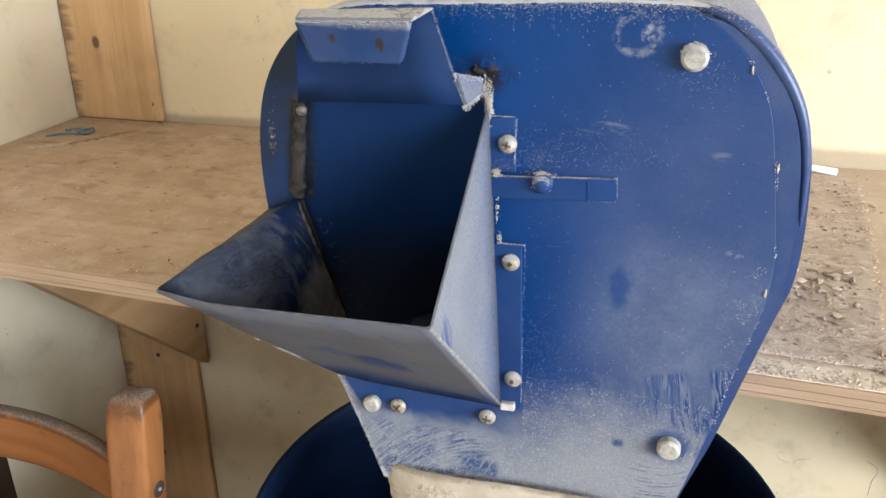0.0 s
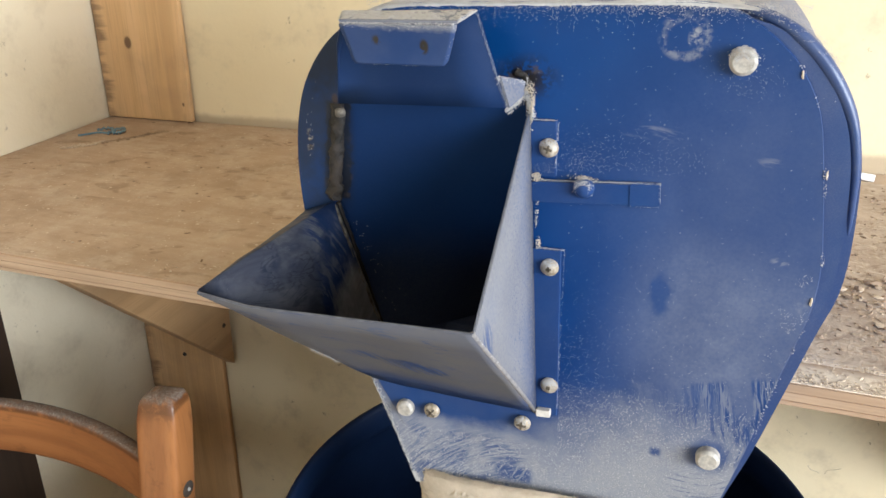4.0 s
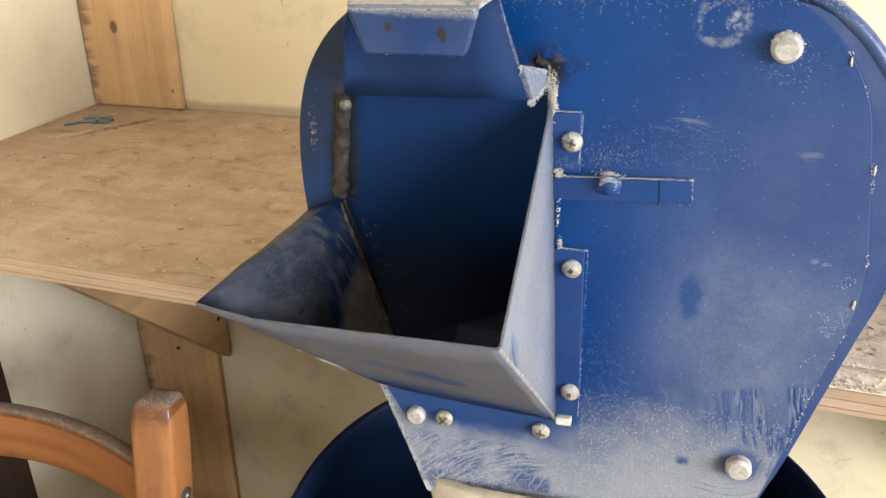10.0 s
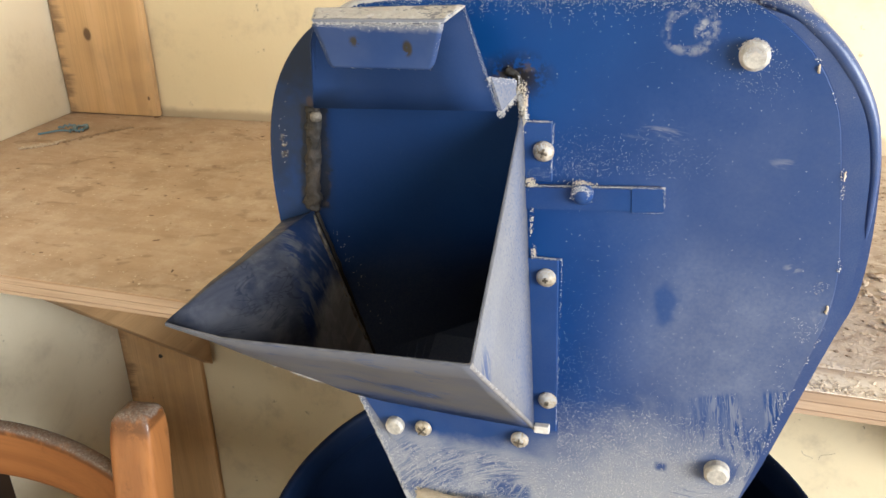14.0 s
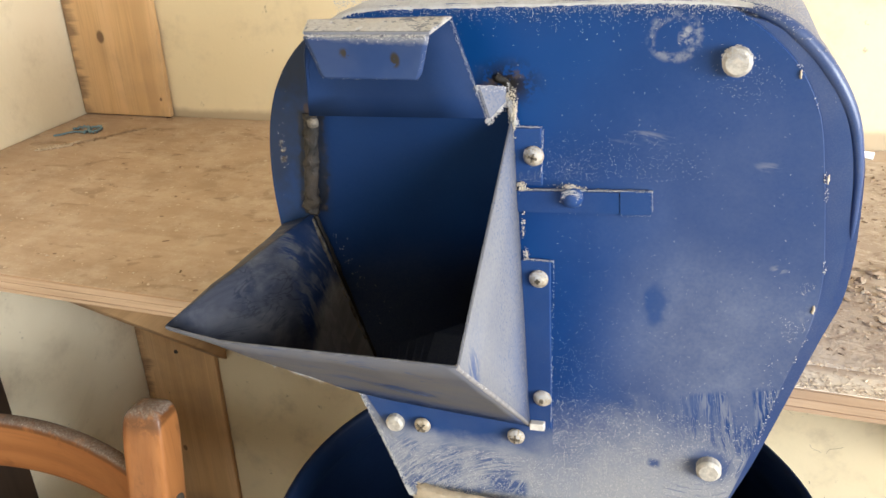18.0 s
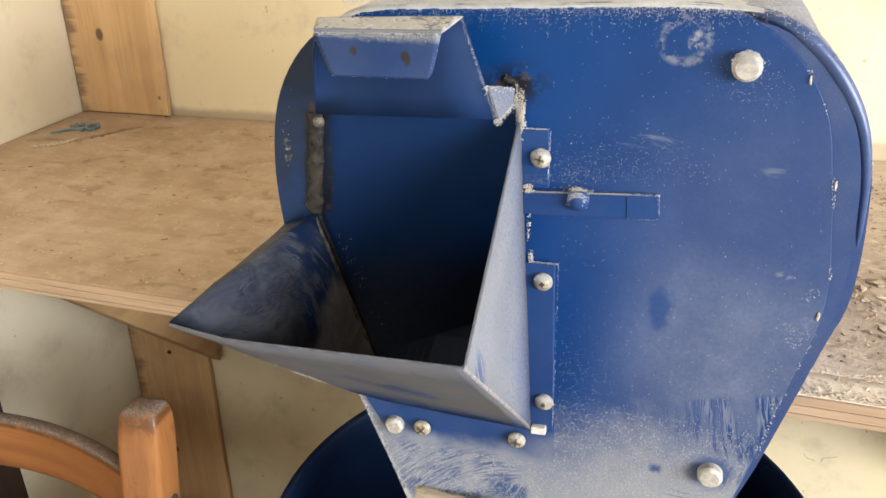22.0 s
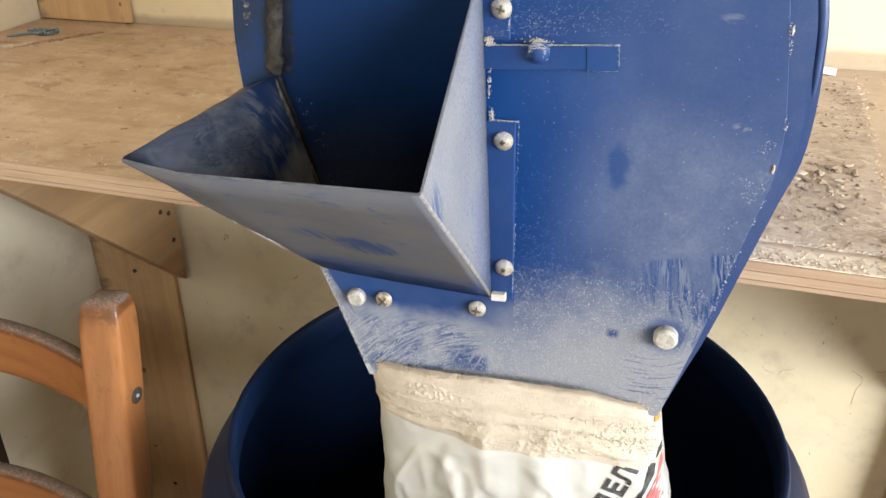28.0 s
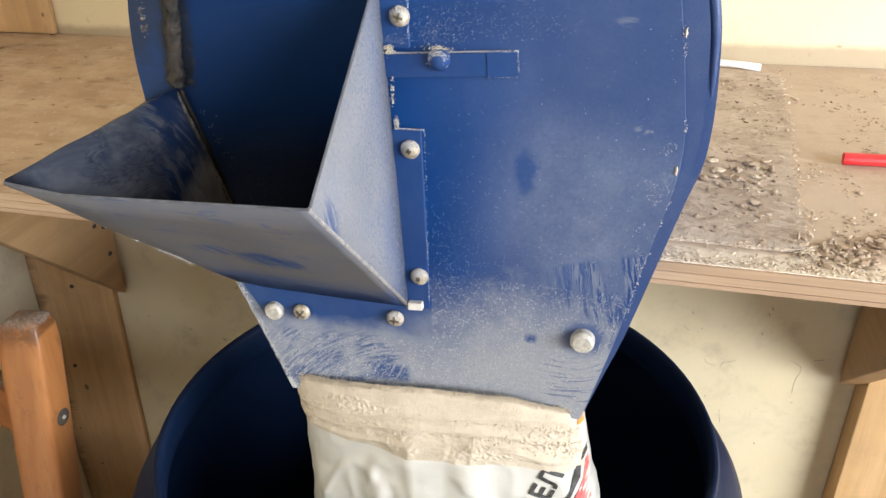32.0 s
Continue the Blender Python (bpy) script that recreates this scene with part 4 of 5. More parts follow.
def hex_bolt(x, z, r, h, y=PY - 0.003, turn=10):
    washer = under(part("bolt", lathe_y([(0, h), (r * 0.74, h), (r * 0.86, h * 0.88), (r * 0.99, h * 0.7), (r, 0.0)], x, y, z, 14 if r < 0.0075 else 18), M_BOLT, None, "floury hexagon bolt head"), mill)
    return washer


def screw(x, z, r=0.0068, y=PY - 0.0055, turn=20, cross=0.5):
    head = under(part("screw", dome(x, z, r, 0.0042, y), M_SCREW, None, "floury cross-head screw", True), mill)
    bm = bmesh.new()
    for a in (turn, turn + 90):
        piece = box(-r * cross, r * cross, -0.0009, 0.0007, -0.0006, 0.0006)
        me = bpy.data.meshes.new("piece")
        piece.to_mesh(me)
        piece.free()
        me.transform(pose(x, y - 0.0040, z, 0, a, 0))
        bm.from_mesh(me)
        bpy.data.meshes.remove(me)
    sub("cross_slot", bm, M_SLOT, "", False, head)
    return head


hex_bolt(-0.0005, 1.1115, 0.0077, 0.0065)
hex_bolt(0.0138, 0.848, 0.0080, 0.0075)
hex_bolt(-0.203, 0.841, 0.0068, 0.0065)
for x, z, turn, cross in ((-0.1052, 1.0525, 15, 0.45), (-0.1005, 0.9725, 80, 0.28), (-0.096, 0.883, 50, 0.25), (-0.182, 0.843, 40, 0.62), (-0.1135, 0.8475, 5, 0.55)):
    screw(x, z, 0.0061, PY - 0.0055, turn, cross)
sub("lever_bolt", dome(-0.082, 1.0295, 0.0066, 0.006, PY - 0.0065), M_FLANGE, "blue domed bolt", True, lever)

# sliding gate over the chute
g_y0, g_y1 = 0.449, 0.438
gate_sheet = [Vector((-0.232, g_y0 + 0.004, 1.077)), Vector((-0.124, g_y0 - 0.002, 1.084)), Vector((-0.1400, g_y1, 1.1372)), Vector((-0.2205, g_y1 + 0.004, 1.1325)), Vector((-0.2265, g_y1 + 0.006, 1.114))]
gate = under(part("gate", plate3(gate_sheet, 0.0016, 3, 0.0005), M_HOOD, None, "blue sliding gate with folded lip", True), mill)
top_back = [gate_sheet[3], gate_sheet[2]]
top_front = [Vector((-0.2085, 0.411, 1.1322)), Vector((-0.1413, 0.407, 1.1352))]
sub("lip_top", plate3([top_back[0], top_back[1], top_front[1], top_front[0]], 0.0016), M_TAB, "folded top of the lip", False, gate)


def lip(u, v):
    w = 0.50 + (u - 0.5) * (1.0 - 0.19 * v - 0.045 * max(0.0, (v - 0.84) / 0.16) ** 2)
    p = top_front[0].lerp(top_front[1], w)
    return (p.x, p.y + 0.0035 * math.sin(v * 1.6), p.z - 0.0002 - 0.0215 * v)


def lip_flour(u, v):
    """Flour caked on the fold, pitted and crumbly."""
    p = top_back[0].lerp(top_back[1], u).lerp(top_front[0].lerp(top_front[1], u), v)
    q = Vector((p.x * 420, p.y * 420, 2.0))
    pit = max(0.0, noise.noise(q) - 0.18) * 3.2 + 0.7 * max(0.0, noise.noise(q * 1.9 + Vector((5, 3, 1))) - 0.22)
    edge = min(1.0, u * 30 + 0.35, (1 - u) * 30 + 0.35, v * 6 + 0.4, (1 - v) * 7 + 0.1)
    p += Vector((0.0010 * (2 * u - 1), 0, 0))
    return (p.x, p.y, p.z + 0.0007 + edge * (0.0012 + 0.0005 * noise.noise(q * 0.3) - 0.0013 * min(1.0, pit)))


sub("lip_flour", grid_mesh(150, 46, lip_flour), M_POWDER, "pitted flour caked on the fold", True, gate)
lipm = grid_mesh(24, 26, lip)
bmesh.ops.recalc_face_normals(lipm, faces=lipm.faces)
bmesh.ops.solidify(lipm, geom=lipm.faces[:], thickness=0.0016)
sub("lip_front", lipm, M_TAB, "pale dusty front lip", True, gate)
EDGE = gate_sheet[1].lerp(gate_sheet[2], 0.34)
sub("stay", plate3([gate_sheet[1] + Vector((0.0006, 0, 0)), EDGE + Vector((0.0006, 0.001, 0)), Vector((-0.1229, 0.4838, 1.0915)), Vector((-0.1229, 0.4838, 1.0840))], 0.0014), M_RIGHT, "unseen gate side, added to block light, caked with flour", False, gate)
# Unseen side piece, added to keep light off the cover's left strip.
sub("unseen_cheek", plate3([Vector((-0.2315, g_y0 + 0.005, 1.078)), Vector((-0.2260, g_y1 + 0.007, 1.114)), Vector((-0.2203, g_y1 + 0.005, 1.1315)), Vector((-0.2240, 0.4838, 1.1250)), Vector((-0.2330, 0.4838, 1.080))], 0.0014), M_HOOD, "unseen gate side, added to block light", False, gate)


# weld beads
def bead(pts, r, flat=1.0, mat=None):
    line = smooth_line(pts, 10)
    bm = tube(line, r, 18)
    for v in bm.verts:
        n = noise.noise(v.co * 180) * 0.7 + noise.noise(v.co * 420) * 0.5
        v.co += Vector((n * r * 0.75, noise.noise(v.co * 300 + Vector((9, 0, 0))) * r * 0.5, 0))
        v.co.y = 0.4845 + (v.co.y - 0.4845) * flat
    return under(part("weld", bm, mat or M_WELD, None, "scorched lumpy weld bead", True), mill)


bead([(-0.2475, 0.4835, 1.068), (-0.2490, 0.483, 1.045), (-0.2515, 0.483, 1.02), (-0.2530, 0.483, 1.001)], 0.0048, 0.7)
bead([(-0.251, 0.4835, 0.999), (-0.2395, 0.4862, 0.962), (-0.2285, 0.487, 0.925), (-0.2155, 0.4875, 0.885)], 0.0016, 0.9, M_WELD)
bead([(-0.2525, 0.4805, 0.998), (-0.2415, 0.4825, 0.965), (-0.2315, 0.4835, 0.935), (-0.221, 0.484, 0.905)], 0.0012, 1.0, M_SPATTER)
bead([(-0.121, 0.483, 1.080), (-0.119, 0.483, 1.07), (-0.117, 0.483, 1.04), (-0.113, 0.483, 0.98)], 0.0010)
bead([(-0.128, 0.484, 1.097), (-0.122, 0.484, 1.093), (-0.119, 0.483, 1.084)], 0.0024)
under(part("stub", tilted(box(-0.1035, -0.0935, PY - 0.010, PY - 0.005, 0.8585, 0.8640, 0.0008, 2), -0.098, 0.861, -4), M_FINE, None, "floury bolt stub"), mill)
under(part("weld_spatter", dome(-0.2455, 1.063, 0.0040, 0.004, PY - 0.004, 12), M_SPATTER, None, "", True), mill)

# collar on top
collar = under(part("collar", box(-0.192, -0.034, 0.536, 0.628, 1.131, 1.205, 0.002), M_TIN, None, "floury galvanised collar"), mill)
under(part("slide_gate", sheet([(-0.268, 1.152), (-0.2655, 1.142), (-0.2625, 1.1385), (-0.258, 1.139), (-0.246, 1.1445), (-0.190, 1.168), (-0.190, 1.190), (-0.268, 1.190)], 0.505, 0.507), M_TAB, None, "pale blue slide tongue"), mill)
under(part("slide_arm", box(-0.21, -0.192, 0.507, 0.55, 1.170, 1.190, 0.001), M_TAB), mill)

# flour lying on the mill
rng = random.Random(5)
spots = []
for k in range(9000):
    i = rng.uniform(0, 1)
    x = -0.235 + 0.285 * i
    j = min(range(len(FULL)), key=lambda q: abs(FULL[q][0] - x) + (1 if FULL[q][1] < 1.08 else 0))
    z = FULL[j][1]
    spots.append((x + rng.uniform(-0.003, 0.003), PY - 0.003 + rng.uniform(0.0, 0.05), z - 0.0005 + rng.uniform(-0.0006, 0.0006), rng.uniform(0.00012, 0.0003)))
for k in range(6500):
    x = rng.uniform(-0.225, 0.03)
    drop = rng.expovariate(380) * (0.5 + max(0.0, 1.4 * noise.noise(Vector((x * 300, 2, 0))) + 0.6))
    spots.append((x, PY - 0.0034, 1.1395 + 0.02 * (x + 0.1) - drop, rng.uniform(0.0001, 0.00027)))
for a, e, n in ((gate_sheet[1], gate_sheet[2], 620), (Vector(lip(0, 0)), Vector(lip(0, 1)), 130), (Vector(lip(1, 0)), Vector(lip(1, 1)), 150), (Vector(lip(0, 1)), Vector(lip(1, 1)), 150)):
    for k in range(n):
        p = a.lerp(e, rng.random())
        spots.append((p.x + rng.gauss(0, 0.0004), p.y - 0.0006 + rng.gauss(0, 0.0003), p.z + rng.gauss(0, 0.0004), rng.uniform(0.00007, 0.00017)))
for k in range(700):
    u, v = rng.random(), rng.random()
    p = top_back[0].lerp(top_back[1], u).lerp(top_front[0].lerp(top_front[1], u), v)
    spots.append((p.x, p.y, p.z + 0.0015, rng.uniform(0.0001, 0.0003)))
for x0, x1, z0, z1, n in ((-0.116, -0.037, 1.0308, 1.0368, 260), (-0.0372, -0.0362, 1.0366, 1.0250, 22), (-0.0362, -0.054, 1.0222, 1.0208, 16), (-0.119, -0.1005, 1.0695, 1.0700, 40), (-0.110, -0.0915, 0.9853, 0.9858, 40), (-0.1005, -0.1000, 1.04, 1.069, 26), (-0.0915, -0.0895, 0.985, 0.865, 34), (-0.118, -0.106, 1.07, 0.87, 420), (-0.1205, -0.1195, 1.095, 1.06, 50), (-0.104, -0.094, 0.859, 0.860, 45)):
    for k in range(n * 4):
        t = rng.random()
        spots.append((x0 + (x1 - x0) * t + rng.uniform(-0.0005, 0.0005), PY - 0.0062 + rng.uniform(-0.0008, 0.0015), z0 + (z1 - z0) * t + rng.uniform(-0.0003, 0.0003), rng.uniform(0.00012, 0.00036)))
for k in range(12):
    spots.append((-0.2690 + rng.gauss(0, 0.0016), PY - 0.0032, 1.043 + rng.gauss(0, 0.009), rng.uniform(0.00012, 0.00035)))
for k in range(1300):
    w = rng.random()
    p = EDGE.lerp(Vector((-0.1229, 0.4838, 1.0915)), w) if rng.random() < 0.65 else gate_sheet[1].lerp(Vector((-0.1229, 0.4838, 1.0840)), w)
    spots.append((p.x + rng.gauss(0.0006, 0.0007), p.y + rng.gauss(0, 0.0006), p.z - abs(rng.gauss(0, 0.0020)) + 0.0004, rng.uniform(0.00015, 0.0005)))
for k in range(1100):
    p = top_front[0].lerp(top_front[1], rng.uniform(0.01, 0.99))
    spots.append((p.x, p.y - 0.0012 + rng.gauss(0, 0.0006), p.z + 0.0006 - abs(rng.gauss(0, 0.0012)), rng.uniform(0.0001, 0.00035)))
for k in range(420):
    w = rng.random()
    spots.append((-0.121 + 0.0053 * w + rng.gauss(0, 0.0009), 0.4800 + rng.uniform(-0.001, 0.001), 1.0866 - 0.0155 * w, rng.uniform(0.0002, 0.0006)))
for x, z, r in ((-0.1052, 1.0525, 0.006), (-0.1005, 0.9725, 0.006), (-0.096, 0.883, 0.006), (-0.1135, 0.8475, 0.006), (-0.082, 1.0295, 0.0066), (-0.0005, 1.1115, 0.0086)):
    for k in range(260):
        a = rng.gauss(1.6, 0.75)
        q = r * rng.uniform(0.35, 1.0)
        h = 0.0042 * math.sqrt(max(0.0, 1 - (q / r) ** 2)) if r < 0.0066 else 0.006
        spots.append((x + q * math.cos(a), PY - 0.0056 - h, z + q * math.sin(a), rng.uniform(0.00015, 0.0004)))
    for k in range(140):
        a = rng.uniform(0.3, 2.8)
        q = r * rng.uniform(0.75, 1.02)
        spots.append((x + q * math.cos(a), PY - 0.0075 + rng.uniform(-0.001, 0.002), z + q * math.sin(a), rng.uniform(0.0002, 0.0005)))
for k in range(420):
    t = rng.random() * (len(RIDGE) - 1.001)
    i = int(t)
    w = t - i
    if noise.noise(Vector((t * 1.7, 3.3, 0))) < 0.22:
        continue
    spots.append((RIDGE[i][0] * (1 - w) + RIDGE[i + 1][0] * w + rng.gauss(0, 0.0006), PY - 0.0033, RIDGE[i][1] * (1 - w) + RIDGE[i + 1][1] * w, rng.uniform(0.00015, 0.0005)))
for k in range(1500):
    t = rng.random()
    i = 0 if t < 0.34 else (1 if t < 0.7 else 2)
    w = rng.random()
    spots.append((OUTLINE[i][0] * (1 - w) + OUTLINE[i + 1][0] * w + abs(rng.gauss(0, 0.0022)), PY - 0.0034, OUTLINE[i][1] * (1 - w) + OUTLINE[i + 1][1] * w, rng.uniform(0.00012, 0.0004)))
for k in range(2600):
    w = min(0.98, max(0.02, rng.gauss(0.60, 0.14)))
    if noise.noise(Vector((w * 26, 1.5, 0))) < -0.05:
        continue
    p = T.lerp(BL, w)
    spots.append((p.x + rng.gauss(0, 0.0012), p.y + rng.gauss(0, 0.0012), p.z + rng.gauss(-0.0002, 0.0009), rng.uniform(0.00012, 0.0004)))
for k in range(160):
    w = rng.random()
    p = F.lerp(BR, w)
    spots.append((p.x + rng.gauss(0, 0.0006), p.y, p.z + rng.gauss(0, 0.0006), rng.uniform(0.00015, 0.0004)))
for k in range(38):
    w = rng.random() ** 1.2
    x, z = -0.2435 + 0.028 * w + abs(rng.gauss(0, 0.006)), 0.985 - 0.075 * w
    v = (1.082 - z) / 0.186
    left = -0.252 + 0.333 * max(0.0, 0.998 - z)
    u = max(0.0, (x - left) / (-0.106 - left))
    spots.append((x, 0.4885 + (0.003 + 0.120 * v ** 2.0) * u ** 1.1 - 0.0004, z, rng.uniform(0.00015, 0.00042)))
cream = []
for cx, cy, cz, sx, sz, n, r in ((-0.1165, 0.4795, 1.078, 0.0008, 0.0055, 230, 0.00055), (-0.1120, 0.480, 1.0335, 0.0016, 0.0014, 110, 0.0006), (-0.1112, 0.4815, 1.009, 0.0006, 0.0050, 60, 0.0005), (-0.1084, 0.4805, 0.9890, 0.0008, 0.0022, 70, 0.0005), (-0.0820, 0.4790, 1.0362, 0.0036, 0.0007, 170, 0.0004), (-0.1195, 0.4795, 1.0880, 0.0014, 0.0014, 70, 0.0005)):
    for k in range(n):
        cream.append((rng.gauss(cx, sx), cy + rng.uniform(-0.0008, 0.0015), rng.gauss(cz, sz), rng.uniform(0.3, 1.0) * r))
scatter("cream_crumbs", cream, M_FLOUR, mill, "cream crumbs of flour caught along the weld and lever", 0.9, 31)
scatter("flour_dust", spots, M_POWDER, mill, "loose pale flour on edges and bolts", 0.8, 3)
grains = []
for k in range(24000):
    x = rng.uniform(-0.215, 0.04)
    z = 0.785 + 0.1 * rng.random() ** 1.6
    if -0.225 + (0.862 - z) * 0.42 < x < 0.0150 + (z - 0.7795) * 0.25 and not (x < -0.092 and z > 0.828):
        clump = noise.noise(Vector((x * 160, 2, z * 160))) + 0.6 * noise.noise(Vector((x * 420, 7, z * 420)))
        if clump > -0.22 and 0.012 < math.hypot(x - 0.0135, z - 0.848):
            grains.append((x, PY - 0.0031, z, rng.uniform(0.00010, 0.00027) * (0.75 + 0.5 * rng.random())))
for k in range(320):
    grains.append((rng.uniform(-0.09, 0.05), PY - 0.0031, rng.uniform(0.86, 1.12), rng.uniform(0.00010, 0.00026)))
for k in range(1800):
    z = 0.845 + rng.expovariate(22)
    x = -0.088 + rng.expovariate(24)
    if z < 1.02 and x < min(0.045, 0.0150 + (z - 0.7795) * 0.25):
        grains.append((x, PY - 0.0031, z, rng.uniform(0.00008, 0.00021)))
for k in range(900):
    x, z = 0.050 + rng.gauss(0, 0.006), rng.uniform(0.885, 1.0)
    if noise.noise(Vector((x * 90, 4, z * 60))) > 0.05 and x < min(0.056, 0.036 + 0.21 * (z - 0.868)):
        grains.append((x, PY - 0.0031, z, rng.uniform(0.00010, 0.00030)))
for cx, cz, sx, sz, n in ((-0.083, 1.043, 0.010, 0.008, 520), (-0.106, 1.038, 0.006, 0.003, 150), (-0.045, 1.050, 0.020, 0.010, 380), (0.004, 1.100, 0.010, 0.008, 160)):
    for k in range(n):
        x, z = rng.gauss(cx, sx), rng.gauss(cz, sz)
        if x > -0.115 and z > 1.037 + 0.06 * (x + 0.1):
            grains.append((x, PY - (0.0058 if x < -0.101 else 0.0031), z, rng.uniform(0.00007, 0.00022)))
scatter("flour_speckle", grains, M_POWDER, mill, "fine flour grains stuck to the cover", 0.8, 4)

# a drift of flour lying along the top of the casing
TOPLINE = [(x, z) for x, z in FULL if z > 1.118 and -0.245 < x < 0.006]


def drift(u, v):
    i = min(len(TOPLINE) - 2, int(u * (len(TOPLINE) - 1)))
    w = u * (len(TOPLINE) - 1) - i
    x = TOPLINE[i][0] * (1 - w) + TOPLINE[i + 1][0] * w
    z = TOPLINE[i][1] * (1 - w) + TOPLINE[i + 1][1] * w
    n = noise.noise(Vector((x * 60, v * 3, 1))) + 0.6 * noise.noise(Vector((x * 210, v * 9, 4)))
    fade = min(1.0, u * 7, (1 - u) * 7)
    if v < 0.12:
        return (x, PY - 0.0036, z - 0.0012 - (0.0010 + 0.0007 * n + 0.0016 * max(0.0, noise.noise(Vector((x * 700, 4.0, 2.0))))) * fade * (1 - v / 0.12))
    return (x, PY - 0.0036 + 0.052 * (v - 0.12) / 0.88, z - 0.0005 + fade * (0.0012 + 0.0011 * n) * min(1, (v - 0.10) * 8))


under(part("flour_drift", grid_mesh(520, 22, drift), M_POWDER, None, "drift of flour on the casing top", True), mill)
# rolled bead along the outer edge of the rim
BEAD = [(-0.1 + (x + 0.1) * 0.983, 0.96 + (z - 0.96) * 0.983) for x, z in FULL if x > -0.01 and z > 1.0]
line = smooth_line(BEAD, 2)
bm = bmesh.new()
rings = []
for i, (x, z) in enumerate(line):
    u = i / (len(line) - 1)
    r = 0.0046 * min(1.0, u * 5, (1 - u) * 1.6) ** 0.5 + 0.0002
    out = (Vector((x + 0.1, 0, z - 0.96))).normalized()
    rings.append([bm.verts.new(Vector((x, PY + 0.0040 + (0.0046 - r) * 1.3, z)) + out * (r * math.cos(a) * 0.9) + Vector((0, r * math.sin(a), 0))) for a in (2 * math.pi * k / 18 for k in range(18))])
for a, b in zip(rings, rings[1:]):
    for k in range(18):
        bm.faces.new((a[k - 1], a[k], b[k], b[k - 1]))
under(part("rim_bead", bm, M_CASE, None, "rolled bead of the casing rim", True), mill)
# paint lumps along the ridge where cover and rim meet
for x, z, l in ((0.0525, 1.051, 0.006), (0.0575, 0.972, 0.006), (0.031, 1.106, 0.005)):
    bm = bmesh.new()
    bmesh.ops.create_icosphere(bm, subdivisions=2, radius=1)
    bm.transform(Matrix.LocRotScale((x, PY - 0.0035, z), None, (0.0006, 0.0006, l * 0.5)))
    for v in bm.verts:
        v.co.x += 0.0012 * noise.noise(v.co * 500)
    under(part("paint_chip", bm, M_CRUST, None, "", True), mill)

# ---- bag on the outlet ----
bag = thing("flour_bag", (-0.09, 0.5, 0.40), "white plastic bag with black and red print under the outlet", "bag")


def bag_at(u, v):
    """u goes round the bag, v from its mouth to its foot."""
    a = 2 * math.pi * u
    c, s = math.cos(a), math.sin(a)
    side = math.copysign(abs(c) ** 0.75, c)
    cx = -0.0895 + 0.022 * min(1.0, v * 2.2)
    half = 0.1070 + 0.010 * min(1.0, v * 2.2) + 0.004 * noise.noise(Vector((3.0, 9 * v, c * 2)))
    mouth = 0.7945 + 0.002 * side - 0.012 * max(0.0, side - 0.55) / 0.45 - 0.008 * max(0.0, -side)
    z = mouth - 0.38 * v
    dx = half * side
    dy = (0.020 + 0.050 * min(1.0, v * 2.2)) * math.copysign(abs(s) ** 0.8, s)
    p = Vector((cx + dx, 0.497 + 0.012 * min(1, v * 3) + dy, z))
    n = Vector((c * 0.3, s, 0))
    w = min(1.0, max(0.0, v - 0.05) * 6)
    q = Vector((p.x * 10 + z * 3, 1.7, z * 9 - p.x * 4))
    fold = max(0.0, 1.0 - abs(noise.noise(q)) * 2.6) ** 1.6
    fold2 = max(0.0, 1.0 - abs(noise.noise(q * 2.1 + Vector((4, 1, 2)))) * 2.6) ** 2
    fold3 = max(0.0, 1.0 - abs(noise.noise(q * 4.7 + Vector((2, 8, 5)))) * 3.0) ** 2
    crease = max(0.0, 1.0 - abs(noise.noise(q * 1.7 + Vector((11, 2, 6)))) * 9.0)
    dent = noise.noise(q * 1.3 + Vector((7, 3, 1)))
    return p + n * (w * (0.0080 * fold + 0.0050 * fold2 + 0.0018 * fold3 + 0.0022 * crease + 0.006 * dent))


bag_body = under(part("bag_body", grid_mesh(230, 150, bag_at, True), M_BAG, None, "crumpled white plastic film", True), bag)


def crust_at(u, v):
    a = math.pi + math.pi * (0.01 + 0.90 * u)
    low = 0.102 + 0.036 * math.sin(min(1.0, u * 1.05) * 2.3) + 0.006 * noise.noise(Vector((u * 9, 2, 0)))
    p = Vector(bag_at(a / (2 * math.pi), low * v))
    drift = v + 0.42 * u + 0.09 * noise.noise(Vector((u * 6, 2.2, v * 2)))
    ripple = max(0.0, 1 - abs(noise.noise(Vector((u * 1.2 + 3, 5, drift * 3.6)))) * 2.6) * 0.0017
    crumb = max(0, noise.noise(Vector((p.x * 360, p.y * 120, p.z * 520))) + 0.15) + 0.6 * max(0, noise.noise(Vector((p.x * 640, 3, p.z * 800))))
    lump = crumb * min(1.0, max(0, noise.noise(Vector((u * 4.0, 8, drift * 4.2))) * 3.6 + 0.05)) * 0.0013
    edge = min(1, v * 14, (1 - v) * 8, u * 30 + 0.2, (1 - u) * 14)
    return p + Vector((0, -1, 0.15)) * (0.0006 + edge * (0.0014 + ripple + lump))


under(part("flour_crust", grid_mesh(420, 90, crust_at), M_CRUST, None, "crusted cream flour on the bag mouth", True), bag)
crumbs = []
for k in range(1500):
    u = rng.random()
    v = rng.choice((0.02, 0.02, 0.42, 0.62, 0.75)) - 0.12 * (u - 0.5) + rng.gauss(0, 0.03)
    p = crust_at(u, min(0.98, max(0.0, v)))
    crumbs.append((p.x, p.y - 0.0003, p.z, rng.uniform(0.00025, 0.0008)))
